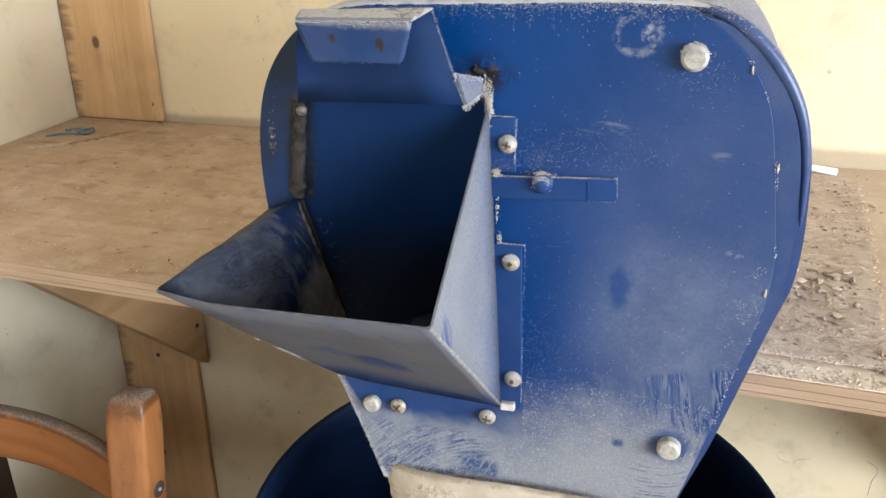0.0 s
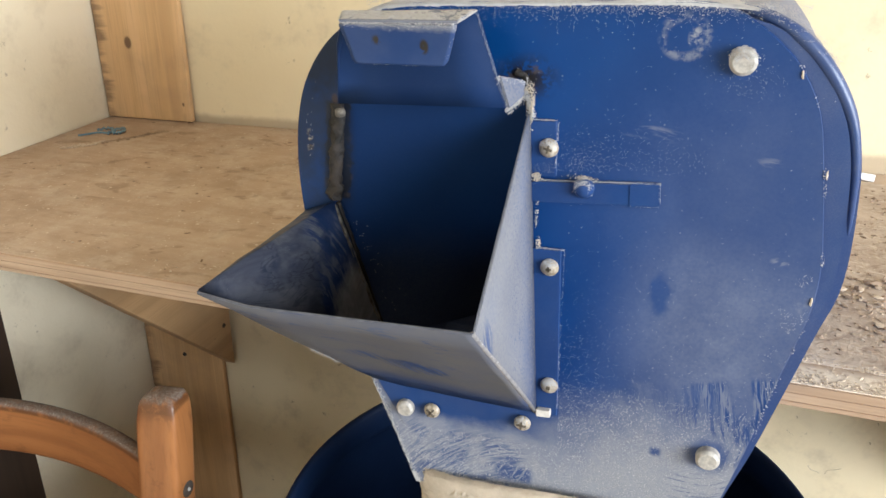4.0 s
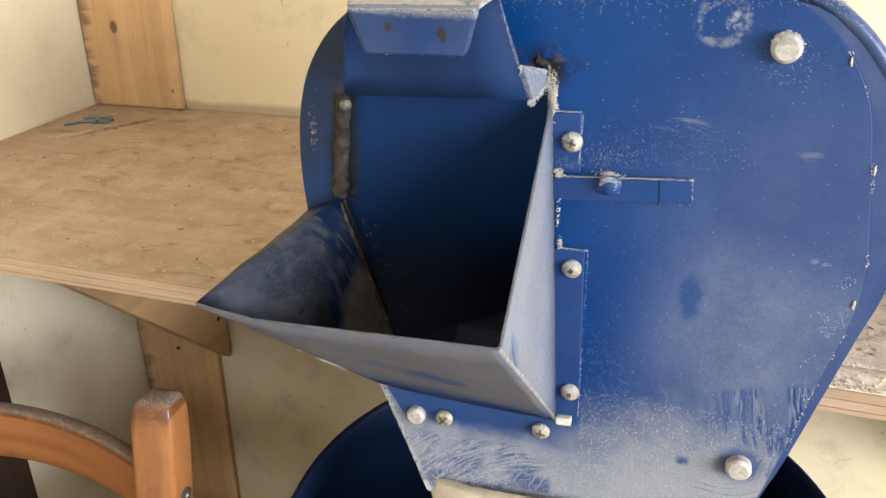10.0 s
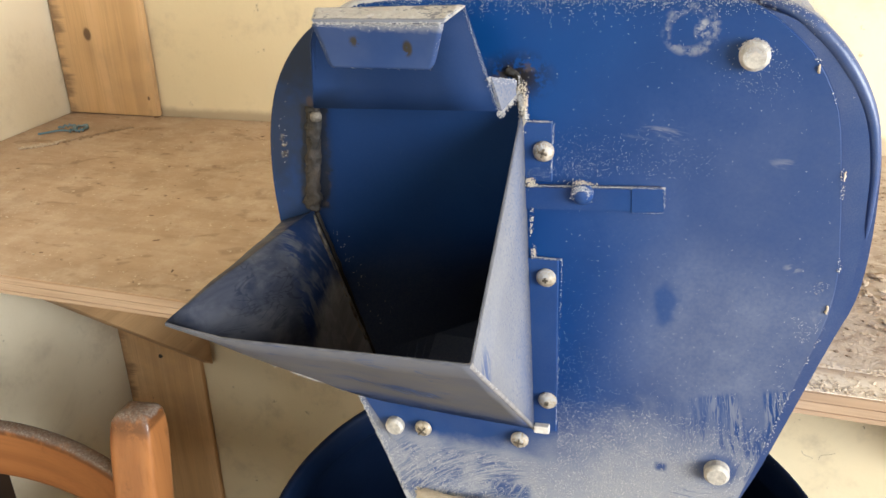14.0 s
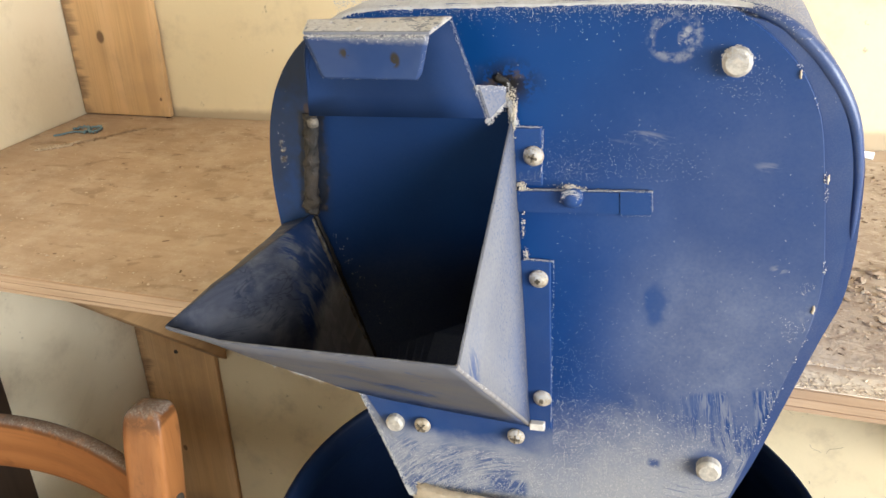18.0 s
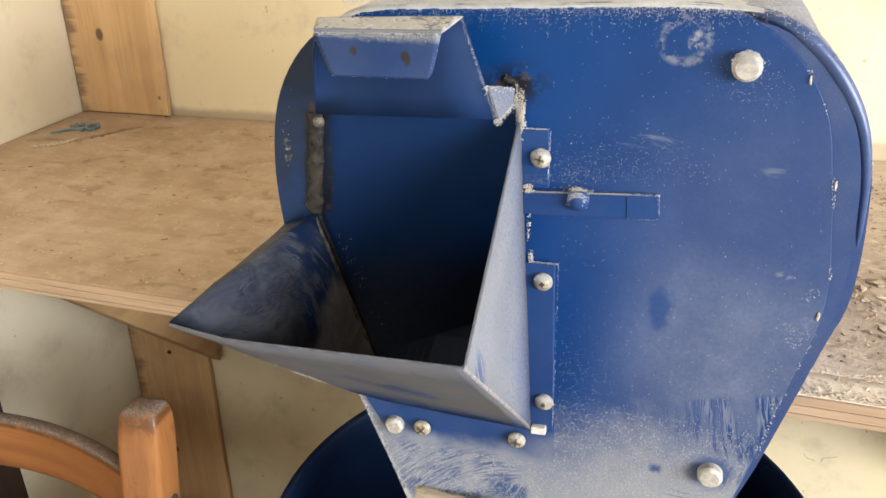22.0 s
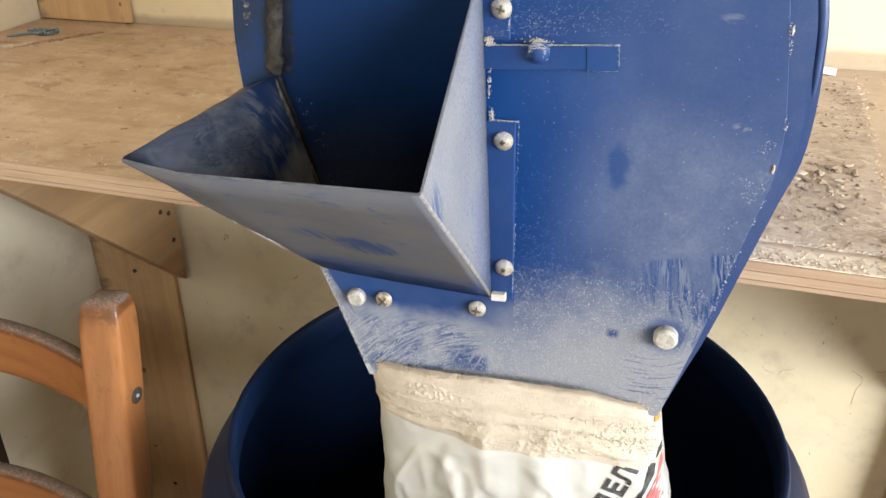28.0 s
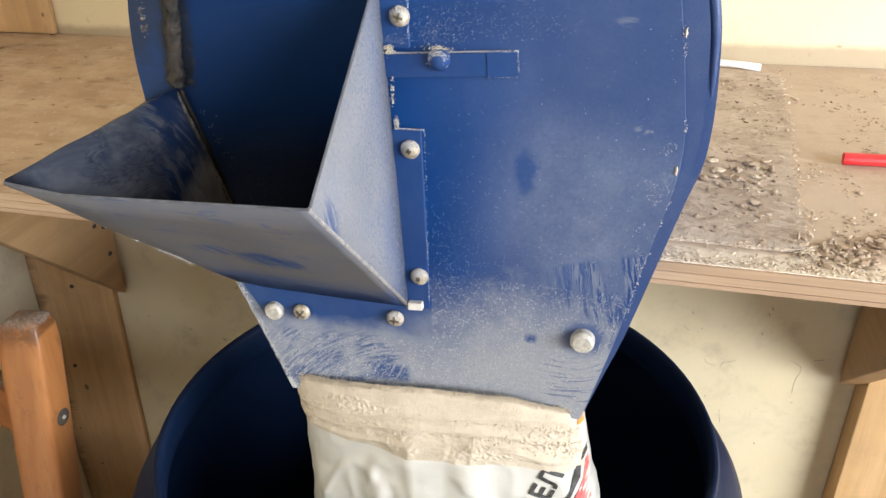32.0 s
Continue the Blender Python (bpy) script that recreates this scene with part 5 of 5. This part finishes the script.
for k in range(1900):
    u = rng.uniform(0.02, 0.97)
    p = crust_at(u, 0.0)
    crumbs.append((p.x, p.y + rng.uniform(-0.0030, 0.0002), p.z + rng.uniform(-0.0022, 0.0016) + 0.0012 * noise.noise(Vector((u * 40, 3, 1))), rng.uniform(0.00018, 0.00055)))
scatter("flour_crumb_layer", crumbs, M_CRUST, bag, "crumbly flour clinging to the bag", 0.9, 8)

# print on the bag: laid over the film
from mathutils.bvhtree import BVHTree
film = bag_body.data
tree = BVHTree.FromPolygons([v.co[:] for v in film.vertices], [p.vertices[:] for p in film.polygons])


def lay_on(me, lift):
    bm = bmesh.new()
    bm.from_mesh(me)
    lost = []
    for v in bm.verts:
        hit = tree.ray_cast(Vector((v.co.x, 0.3, v.co.z)), Vector((0, 1, 0)))
        if hit[0] is None:
            lost.append(v)
        else:
            v.co.y = hit[0].y - lift
    bmesh.ops.delete(bm, geom=lost, context="VERTS")
    bm.to_mesh(me)
    bm.free()


def flat_shape(name, pts, mat, lift, label=""):
    bm = bmesh.new()
    f = bm.faces.new([bm.verts.new((x, 0.4, z)) for x, z in pts])
    bmesh.ops.triangulate(bm, faces=[f])
    bmesh.ops.subdivide_edges(bm, edges=bm.edges[:], cuts=11, use_grid_fill=True)
    o = part(name, bm, mat, None, label)
    lay_on(o.data, lift)
    return under(o, bag)


def word(text, x, z, size, turn):
    cu = bpy.data.curves.new("word", "FONT")
    cu.body, cu.size, cu.extrude, cu.offset, cu.space_character = text, size, 0.0, 0.0006, 1.05
    cu.align_x, cu.align_y = "LEFT", "CENTER"
    tmp = new("word", cu)
    me = bpy.data.meshes.new_from_object(tmp.evaluated_get(bpy.context.evaluated_depsgraph_get()))
    bpy.data.objects.remove(tmp)
    me.transform(pose(x, 0.4, z, 90, 0, 0) @ pose(0, 0, 0, 0, 0, turn) @ Matrix.Diagonal((1, 1.2, 1, 1)))
    me.materials.append(M_INK)
    o = new("printed_word", me)
    bm = bmesh.new()
    bm.from_mesh(me)
    bmesh.ops.triangulate(bm, faces=bm.faces[:])
    bmesh.ops.subdivide_edges(bm, edges=[e for e in bm.edges if e.calc_length() > 0.004], cuts=2)
    bm.to_mesh(me)
    bm.free()
    lay_on(me, 0.0009)
    return tagged(under(o, bag), "black printed letters")


word("ПОДЕЛ'", -0.0225, 0.679, 0.0178, 66)
flat_shape("red_print", [(0.0440, 0.766), (0.0330, 0.754), (0.0240, 0.741), (0.0240, 0.726), (0.0160, 0.706), (0.0120, 0.66), (0.0040, 0.60), (0.0640, 0.60), (0.0640, 0.766)], M_RED, 0.0008, "red printed field")
flat_shape("black_border", [(0.0400, 0.775), (0.0270, 0.757), (0.0185, 0.743), (0.0190, 0.730), (0.0115, 0.714), (0.0060, 0.681), (0.0000, 0.62), (0.0030, 0.62), (0.0090, 0.680), (0.0142, 0.712), (0.0218, 0.729), (0.0215, 0.7415), (0.0295, 0.754), (0.0420, 0.771)], M_INK, 0.0012, "black printed border line")

flat_shape("orange_print", [(0.0160, 0.7790), (0.0160, 0.7730), (0.0200, 0.7735), (0.0200, 0.7790)], plain("orange_print_ink", (0.70, 0.24, 0.03), (0.62, 0.20, 0.03), 0.5), 0.0022, "small orange printed mark")

# ---- bin ----
bin_ = thing("plastic_barrel", (-0.105, 0.589, GROUND), "open dark blue plastic barrel standing under the bench edge", "barrel")
RB, HB = 0.2365, 0.68
outer = [(0.10, GROUND + 0.002), (0.235, GROUND + 0.002), (0.256, GROUND + 0.02), (0.274, 0.1), (0.277, 0.40), (0.276, HB - 0.10), (0.273, HB - 0.075), (0.266, HB - 0.052), (0.256, HB - 0.036), (RB + 0.008, HB - 0.027), (RB - 0.001, HB - 0.018), (RB - 0.002, HB - 0.010)]
rim = [(RB, HB - 0.007), (RB + 0.002, HB - 0.003), (RB, HB + 0.0005), (RB - 0.004, HB + 0.0005), (RB - 0.006, HB - 0.004)]
inner = [(RB - 0.006, HB - 0.03), (RB + 0.004, HB - 0.04), (0.254, HB - 0.055), (0.267, HB - 0.09), (0.270, 0.40), (0.267, 0.1), (0.246, GROUND + 0.025), (0.10, GROUND + 0.012), (0.0, GROUND + 0.012)]


def oval(bm):
    """The mouth is pressed out of round on one side."""
    for v in bm.verts:
        d = Vector((v.co.x + 0.105, v.co.y - 0.589, 0))
        if v.co.z > HB - 0.12 and d.length > 0.05:
            w = max(0.0, math.cos(math.atan2(d.y, d.x) - radians(220))) ** 3
            v.co += d.normalized() * (0.011 * w * min(1.0, (v.co.z - HB + 0.12) / 0.08))
    return bm


under(part("barrel_body", oval(lathe(outer + rim + inner, 96, (-0.105, 0.589, 0))), M_BIN, None, "", True), bin_)
under(part("rim_ring", oval(lathe([(RB - 0.001, HB - 0.016), (RB + 0.003, HB - 0.014), (RB + 0.0035, HB - 0.008), (RB - 0.001, HB - 0.006)], 96, (-0.105, 0.589, 0))), M_BIN, None, "", True), bin_)

# ---- chair ----
chair = thing("wooden_chair", (-0.645, 0.40, GROUND), "orange varnished wooden chair, its back dusted with flour", "chair")


def post_mesh(x, w, d):
    """A back post: upright to the seat, then leaning back, with a rounded top."""
    prof = [(0.560, GROUND + 0.002, 1), (0.515, 0.10, 1), (0.494, 0.30, 1), (0.506, 0.47, 1), (0.524, 0.58, 1), (0.540, 0.69, 1), (0.544, 0.715, 1), (0.5460, 0.728, 0.985),
            (0.5475, 0.738, 0.945), (0.5487, 0.746, 0.87), (0.5495, 0.751, 0.74), (0.550, 0.7535, 0.5), (0.550, 0.7545, 0.2)]

    def at(u, v):
        y, z, s = prof[round(v * (len(prof) - 1))]
        a = 2 * math.pi * u
        c, q = math.cos(a), math.sin(a)
        px = math.copysign(abs(c) ** 0.28, c) * w / 2
        py = math.copysign(abs(q) ** 0.28, q) * d / 2
        return (x + px * s, y + py * s, z + 0.10 * px * (1 if z > 0.72 else 0) * s)
    bm = grid_mesh(48, len(prof), at, True)
    for end in (0, len(prof) - 1):
        bm.verts.ensure_lookup_table()
        bm.faces.new([bm.verts[k * len(prof) + end] for k in range(48)])
    return bm


def rail_mesh(z0, z1, y_mid, x0=-0.81, x1=-0.50):
    def at(u, v):
        x = x0 + (x1 - x0) * u
        bow = 0.030 * (1 - (2 * u - 1) ** 2)
        a = 2 * math.pi * v
        h, t = (z1 - z0) / 2, 0.010
        c, s = math.cos(a), math.sin(a)
        return (x, y_mid + bow + t * math.copysign(abs(c) ** 0.5, c), (z0 + z1) / 2 + h * math.copysign(abs(s) ** 0.4, s) + 0.004 * math.sin(3.1 * u))
    bm = grid_mesh(28, 25, at)
    bmesh.ops.remove_doubles(bm, verts=bm.verts[:], dist=1e-5)
    return bm


CX = -0.481
for x in (CX, -0.815):
    p = under(part("back_post", post_mesh(x, 0.046, 0.034), M_CHAIR, None, "", True), chair)
under(part("back_rail", rail_mesh(0.618, 0.682, 0.536), M_RAIL, None, "curved back rail", True), chair)
under(part("back_rail", rail_mesh(0.425, 0.498, 0.512), M_RAIL, None, "curved back rail", True), chair)
under(part("seat", box(-0.835, -0.46, 0.10, 0.474, 0.275, 0.297, 0.006), M_RAIL), chair)
for x in (-0.48, -0.815):
    under(part("front_leg", box(x - 0.018, x + 0.018, 0.115, 0.151, GROUND + 0.002, 0.275, 0.004), M_CHAIR), chair)
plug = under(part("screw_plug", lathe_y([(0, 0.0012), (0.004, 0.0012), (0.0085, 0.0006), (0.0085, -0.002)], 0, 0, 0, 16), M_DARK, None, "dark screw hole"), chair)
plug.data.transform(pose(CX + 0.0225, 0.536, 0.652, 0, 0, 90))
pin = bmesh.new()
bmesh.ops.create_icosphere(pin, subdivisions=2, radius=0.0022)
pin.transform(Matrix.Translation((CX + 0.0235, 0.536, 0.652)))
under(part("screw_tip", pin, M_BOLT, None, "", True), chair)
dust = []
for k in range(160):
    ax, ay = rng.uniform(-0.9, 0.9), rng.uniform(-0.9, 0.9)
    far = max(abs(ax), abs(ay))
    top = 0.7528 if far < 0.58 else 0.7528 - 0.0075 * (far - 0.58) / 0.28
    dust.append((CX + 0.023 * ax, 0.549 + 0.017 * ay, top + rng.uniform(-0.0010, 0.0002), rng.uniform(0.00015, 0.0004)))
for z1, y_mid in ((0.682, 0.536), (0.498, 0.512)):
    for k in range(240):
        u = rng.random()
        dust.append((-0.81 + 0.31 * u, y_mid + 0.030 * (1 - (2 * u - 1) ** 2) + rng.gauss(0, 0.0035), z1 + 0.004 * math.sin(3.1 * u) - 0.0004, rng.uniform(0.0002, 0.0006)))
scatter("chair_dust", dust, M_GREYDUST, chair, "greyish flour dust lying on the chair", 0.5, 9)

# ---- small things on the bench ----
board = thing("thin_board", (0.06, 0.72, BZ), "grimy thin board covered with chaff beside the mill", "board")


def board_edge(y):
    return 0.153 + 0.082 * (y - 0.5235) + 0.0022 * noise.noise(Vector((y * 70, 1.3, 0))) + 0.0012 * noise.noise(Vector((y * 220, 4.3, 0)))


bm = bmesh.new()
loop = [(0.0, 0.556)] + [(0.01 * k, 0.556 + 0.0025 * noise.noise(Vector((k * 1.3, 7, 0)))) for k in range(1, 16)]
loop += [(board_edge(0.558 + 0.006 * k), 0.558 + 0.006 * k) for k in range(72)] + [(0.0, 0.985)]
face = bm.faces.new([bm.verts.new((x, y, BZ + 0.0003)) for x, y in loop])
r = bmesh.ops.extrude_face_region(bm, geom=[face])
bmesh.ops.translate(bm, vec=(0, 0, 0.0028), verts=[v for v in r["geom"] if isinstance(v, bmesh.types.BMVert)])
bmesh.ops.triangulate(bm, faces=[f for f in bm.faces if len(f.verts) > 4])
under(part("board_sheet", bm, M_BOARD), board)
pen = thing("red_stick", (0.27, 0.742, BZ), "red plastic stick lying on the bench", "stick")
under(part("stick_body", tube([(0.209, 0.728, BZ + 0.0056), (0.212, 0.728, BZ + 0.0056), (0.36, 0.741, BZ + 0.0056)], 0.0053, 14), M_REDP, None, "", False), pen)
rod = thing("white_tube", (0.1, 0.965, BZ), "white plastic tube lying against the wall", "tube")
under(part("tube_body", tube([(-0.05, 1.002, BZ + 0.0050), (0.10, 1.009, BZ + 0.0050), (0.145, 1.006, BZ + 0.0048), (0.172, 0.998, BZ + 0.0046)], 0.0042, 14), M_WHITE, None, "", True), rod)
twine = thing("blue_twine", (-0.81, 0.88, BZ), "frayed blue twine scrap on the bench corner", "twine")
loop = [(-0.832, 0.868), (-0.824, 0.880), (-0.812, 0.884), (-0.800, 0.876), (-0.788, 0.868), (-0.780, 0.874), (-0.782, 0.886), (-0.794, 0.890), (-0.802, 0.880), (-0.796, 0.862)]
under(part("strand", tube([(x, y, BZ + 0.0028 + 0.0015 * math.sin(9 * i)) for i, (x, y) in enumerate((-0.782 + 0.70 * (a + 0.782) + 0.008, b + 0.018 - 0.10 * (a + 0.80)) for a, b in smooth_line(loop, 4))], 0.0017, 6), M_STRING, None, "", True), twine)
under(part("strand", tube([(x, y, BZ + 0.002) for x, y in smooth_line([(-0.818, 0.862), (-0.812, 0.868), (-0.802, 0.882), (-0.786, 0.884)], 4)], 0.0013, 6), M_STRING, None, "", True), twine)
# a crease of dirt by the twine
seam_line = [(-0.80, 0.812), (-0.775, 0.838), (-0.752, 0.872), (-0.735, 0.905), (-0.722, 0.922)]
crease = thing("dirt_crease", (-0.76, 0.87, BZ), "ragged strip of old dirt along a bench crack", "dirt")
seam = []
for k in range(420):
    t = rng.random() * (len(seam_line) - 1.001)
    i = int(t)
    x = seam_line[i][0] + (seam_line[i + 1][0] - seam_line[i][0]) * (t - i)
    y = seam_line[i][1] + (seam_line[i + 1][1] - seam_line[i][1]) * (t - i)
    seam.append((x + rng.gauss(0, 0.0026), y + rng.gauss(0, 0.0026), BZ + 0.0005, rng.uniform(0.0006, 0.0019)))
scatter("dirt_strip", [q for q in seam if q[0] > -0.775], M_CHIP, crease, "", 0.5, 12)

pale = [(x, y, z + 0.0004, s * 1.3) for x, y, z, s in seam if x <= -0.768]
scatter("pale_crumbs", pale, M_HUSK, crease, "pale crumbs at the end of the strip", 0.6, 13)
chaff, husk = [], []
for k in range(4200):
    x, y = rng.uniform(0.03, 0.42), rng.uniform(0.55, 1.01)
    lift = 0.0031 if x < board_edge(y) and y > 0.556 else 0.0
    s = rng.uniform(0.0004, 0.0013) * (1.9 if rng.random() < 0.06 else 1)
    near = 0.10 if x < 0.157 else (0.0 if y < 0.62 else 0.08)
    if noise.noise(Vector((x * 22, y * 22, 3))) > near:
        (chaff if rng.random() < 0.6 else husk).append((x, y, BZ + lift + s * 0.3, s))
clods = []
for cx, cy, n in ((0.176, 0.560, 170), (0.098, 0.676, 22), (0.117, 0.663, 22), (0.205, 0.578, 90), (0.232, 0.566, 70), (0.135, 0.700, 12), (0.075, 0.66, 12), (0.13, 0.615, 10)):
    for k in range(n):
        s = rng.uniform(0.0009, 0.0028) * (1.25 if n < 30 else 0.9)
        x, y = cx + rng.gauss(0, 0.013), max(0.535, cy + rng.gauss(0, 0.010))
        (chaff if rng.random() < 0.45 else (clods if rng.random() < 0.5 else husk)).append((x, y, BZ + (0.0031 if x < board_edge(y) and y > 0.556 else 0) + s * 0.5, s))
for k in range(380):
    s = rng.uniform(0.0004, 0.0012)
    husk.append((rng.uniform(-0.82, -0.28), rng.uniform(0.53, 0.965), BZ + s * 0.3, s))
for k in range(45):
    s = rng.uniform(0.0006, 0.0017)
    chaff.append((rng.uniform(-0.82, -0.28), rng.uniform(0.53, 0.965), BZ + s * 0.3, s))
for k in range(700):
    x = rng.uniform(0.03, 0.3)
    s = rng.uniform(0.0004, 0.0012)
    husk.append((x, 0.528 + abs(rng.gauss(0, 0.008)), BZ + s * 0.3, s))
for k in range(200):
    y = rng.uniform(0.56, 0.98)
    s = rng.uniform(0.0006, 0.0022)
    x = board_edge(y) - abs(rng.gauss(0, 0.045)) - 0.004
    if noise.noise(Vector((x * 30, y * 30, 9))) > -0.1 and x > 0.03:
        clods.append((x, y, BZ + 0.0031 + s * 0.25, s))
for k in range(380):
    y = rng.uniform(0.53, 0.97)
    s = rng.uniform(0.0005, 0.0015)
    husk.append((board_edge(y) + rng.gauss(0.001, 0.0035), y, BZ + 0.0022 + s * 0.3, s))
for k in range(260):
    x = rng.uniform(0.05, 0.16)
    s = rng.uniform(0.0004, 0.0012)
    husk.append((x, 0.556 + rng.gauss(0, 0.0022), BZ + 0.0028, s))
scatter("grain_clods", clods, M_CLOD, None, "dark brown crumbs of spoilt grain on the thin board", 0.5, 23, "crumbs", True)
scatter("chaff", chaff, M_CHIP, None, "brown chaff and grain husks scattered over the bench", 0.45, 21, "chaff", True, 1.3)
scatter("pale_husks", husk, M_HUSK, None, "pale husks and meal scattered over the bench", 0.40, 22, "husks", True, 1.25)

for y, z in ((0.9533, 0.5745), (0.9514, 0.6196), (0.9325, 0.6303)):
    nail(-0.6895, y, z, 0.004, "x", bench)
for x, z in ((-0.7804, 0.4984), (-0.8110, 0.3429), (-0.7824, 0.0443)):
    nail(x, 0.970 + SKEW * (x + 0.713) - 0.0005, z, 0.0038, "y", post)


# cracks and nicks in the wall
def crack(pts, r=0.0003, label="thin brown plaster crack"):
    under(part("wall_crack", tube([(x, wall_y(x) - 0.0002, z) for x, z in smooth_line(pts, 3)], r, 5), M_CRACK, None, label), wall_north)


crack([(0.290, 0.476), (0.3047, 0.4667), (0.3058, 0.4551), (0.302, 0.4444), (0.3016, 0.4198)], 0.0004)
crack([(0.1755, 0.4651), (0.1796, 0.4589), (0.1881, 0.4563), (0.1917, 0.4542)], 0.0005)
crack([(0.1986, 0.454), (0.2014, 0.4615), (0.2102, 0.4641), (0.2177, 0.4675)], 0.0004)
crack([(0.1392, 0.5178), (0.1446, 0.5134), (0.1489, 0.5109)])
crack([(0.2613, 0.3818), (0.2775, 0.3829), (0.3059, 0.3829)], 0.0002)
crack([(0.2081, 0.3791), (0.211, 0.366), (0.2131, 0.3548)])
crack([(0.3204, 0.4796), (0.327, 0.4800), (0.3334, 0.4822)], 0.0005)
for x, z in ((0.2435, 0.5169), (0.2502, 0.5584), (0.1478, 0.5416), (0.266, 0.3239), (0.1839, 0.402), (0.2474, 0.5486)):
    crack([(x, z), (x + 0.0015, z - 0.001), (x + 0.002, z - 0.0035)], 0.0007, "small brown nick in the plaster")
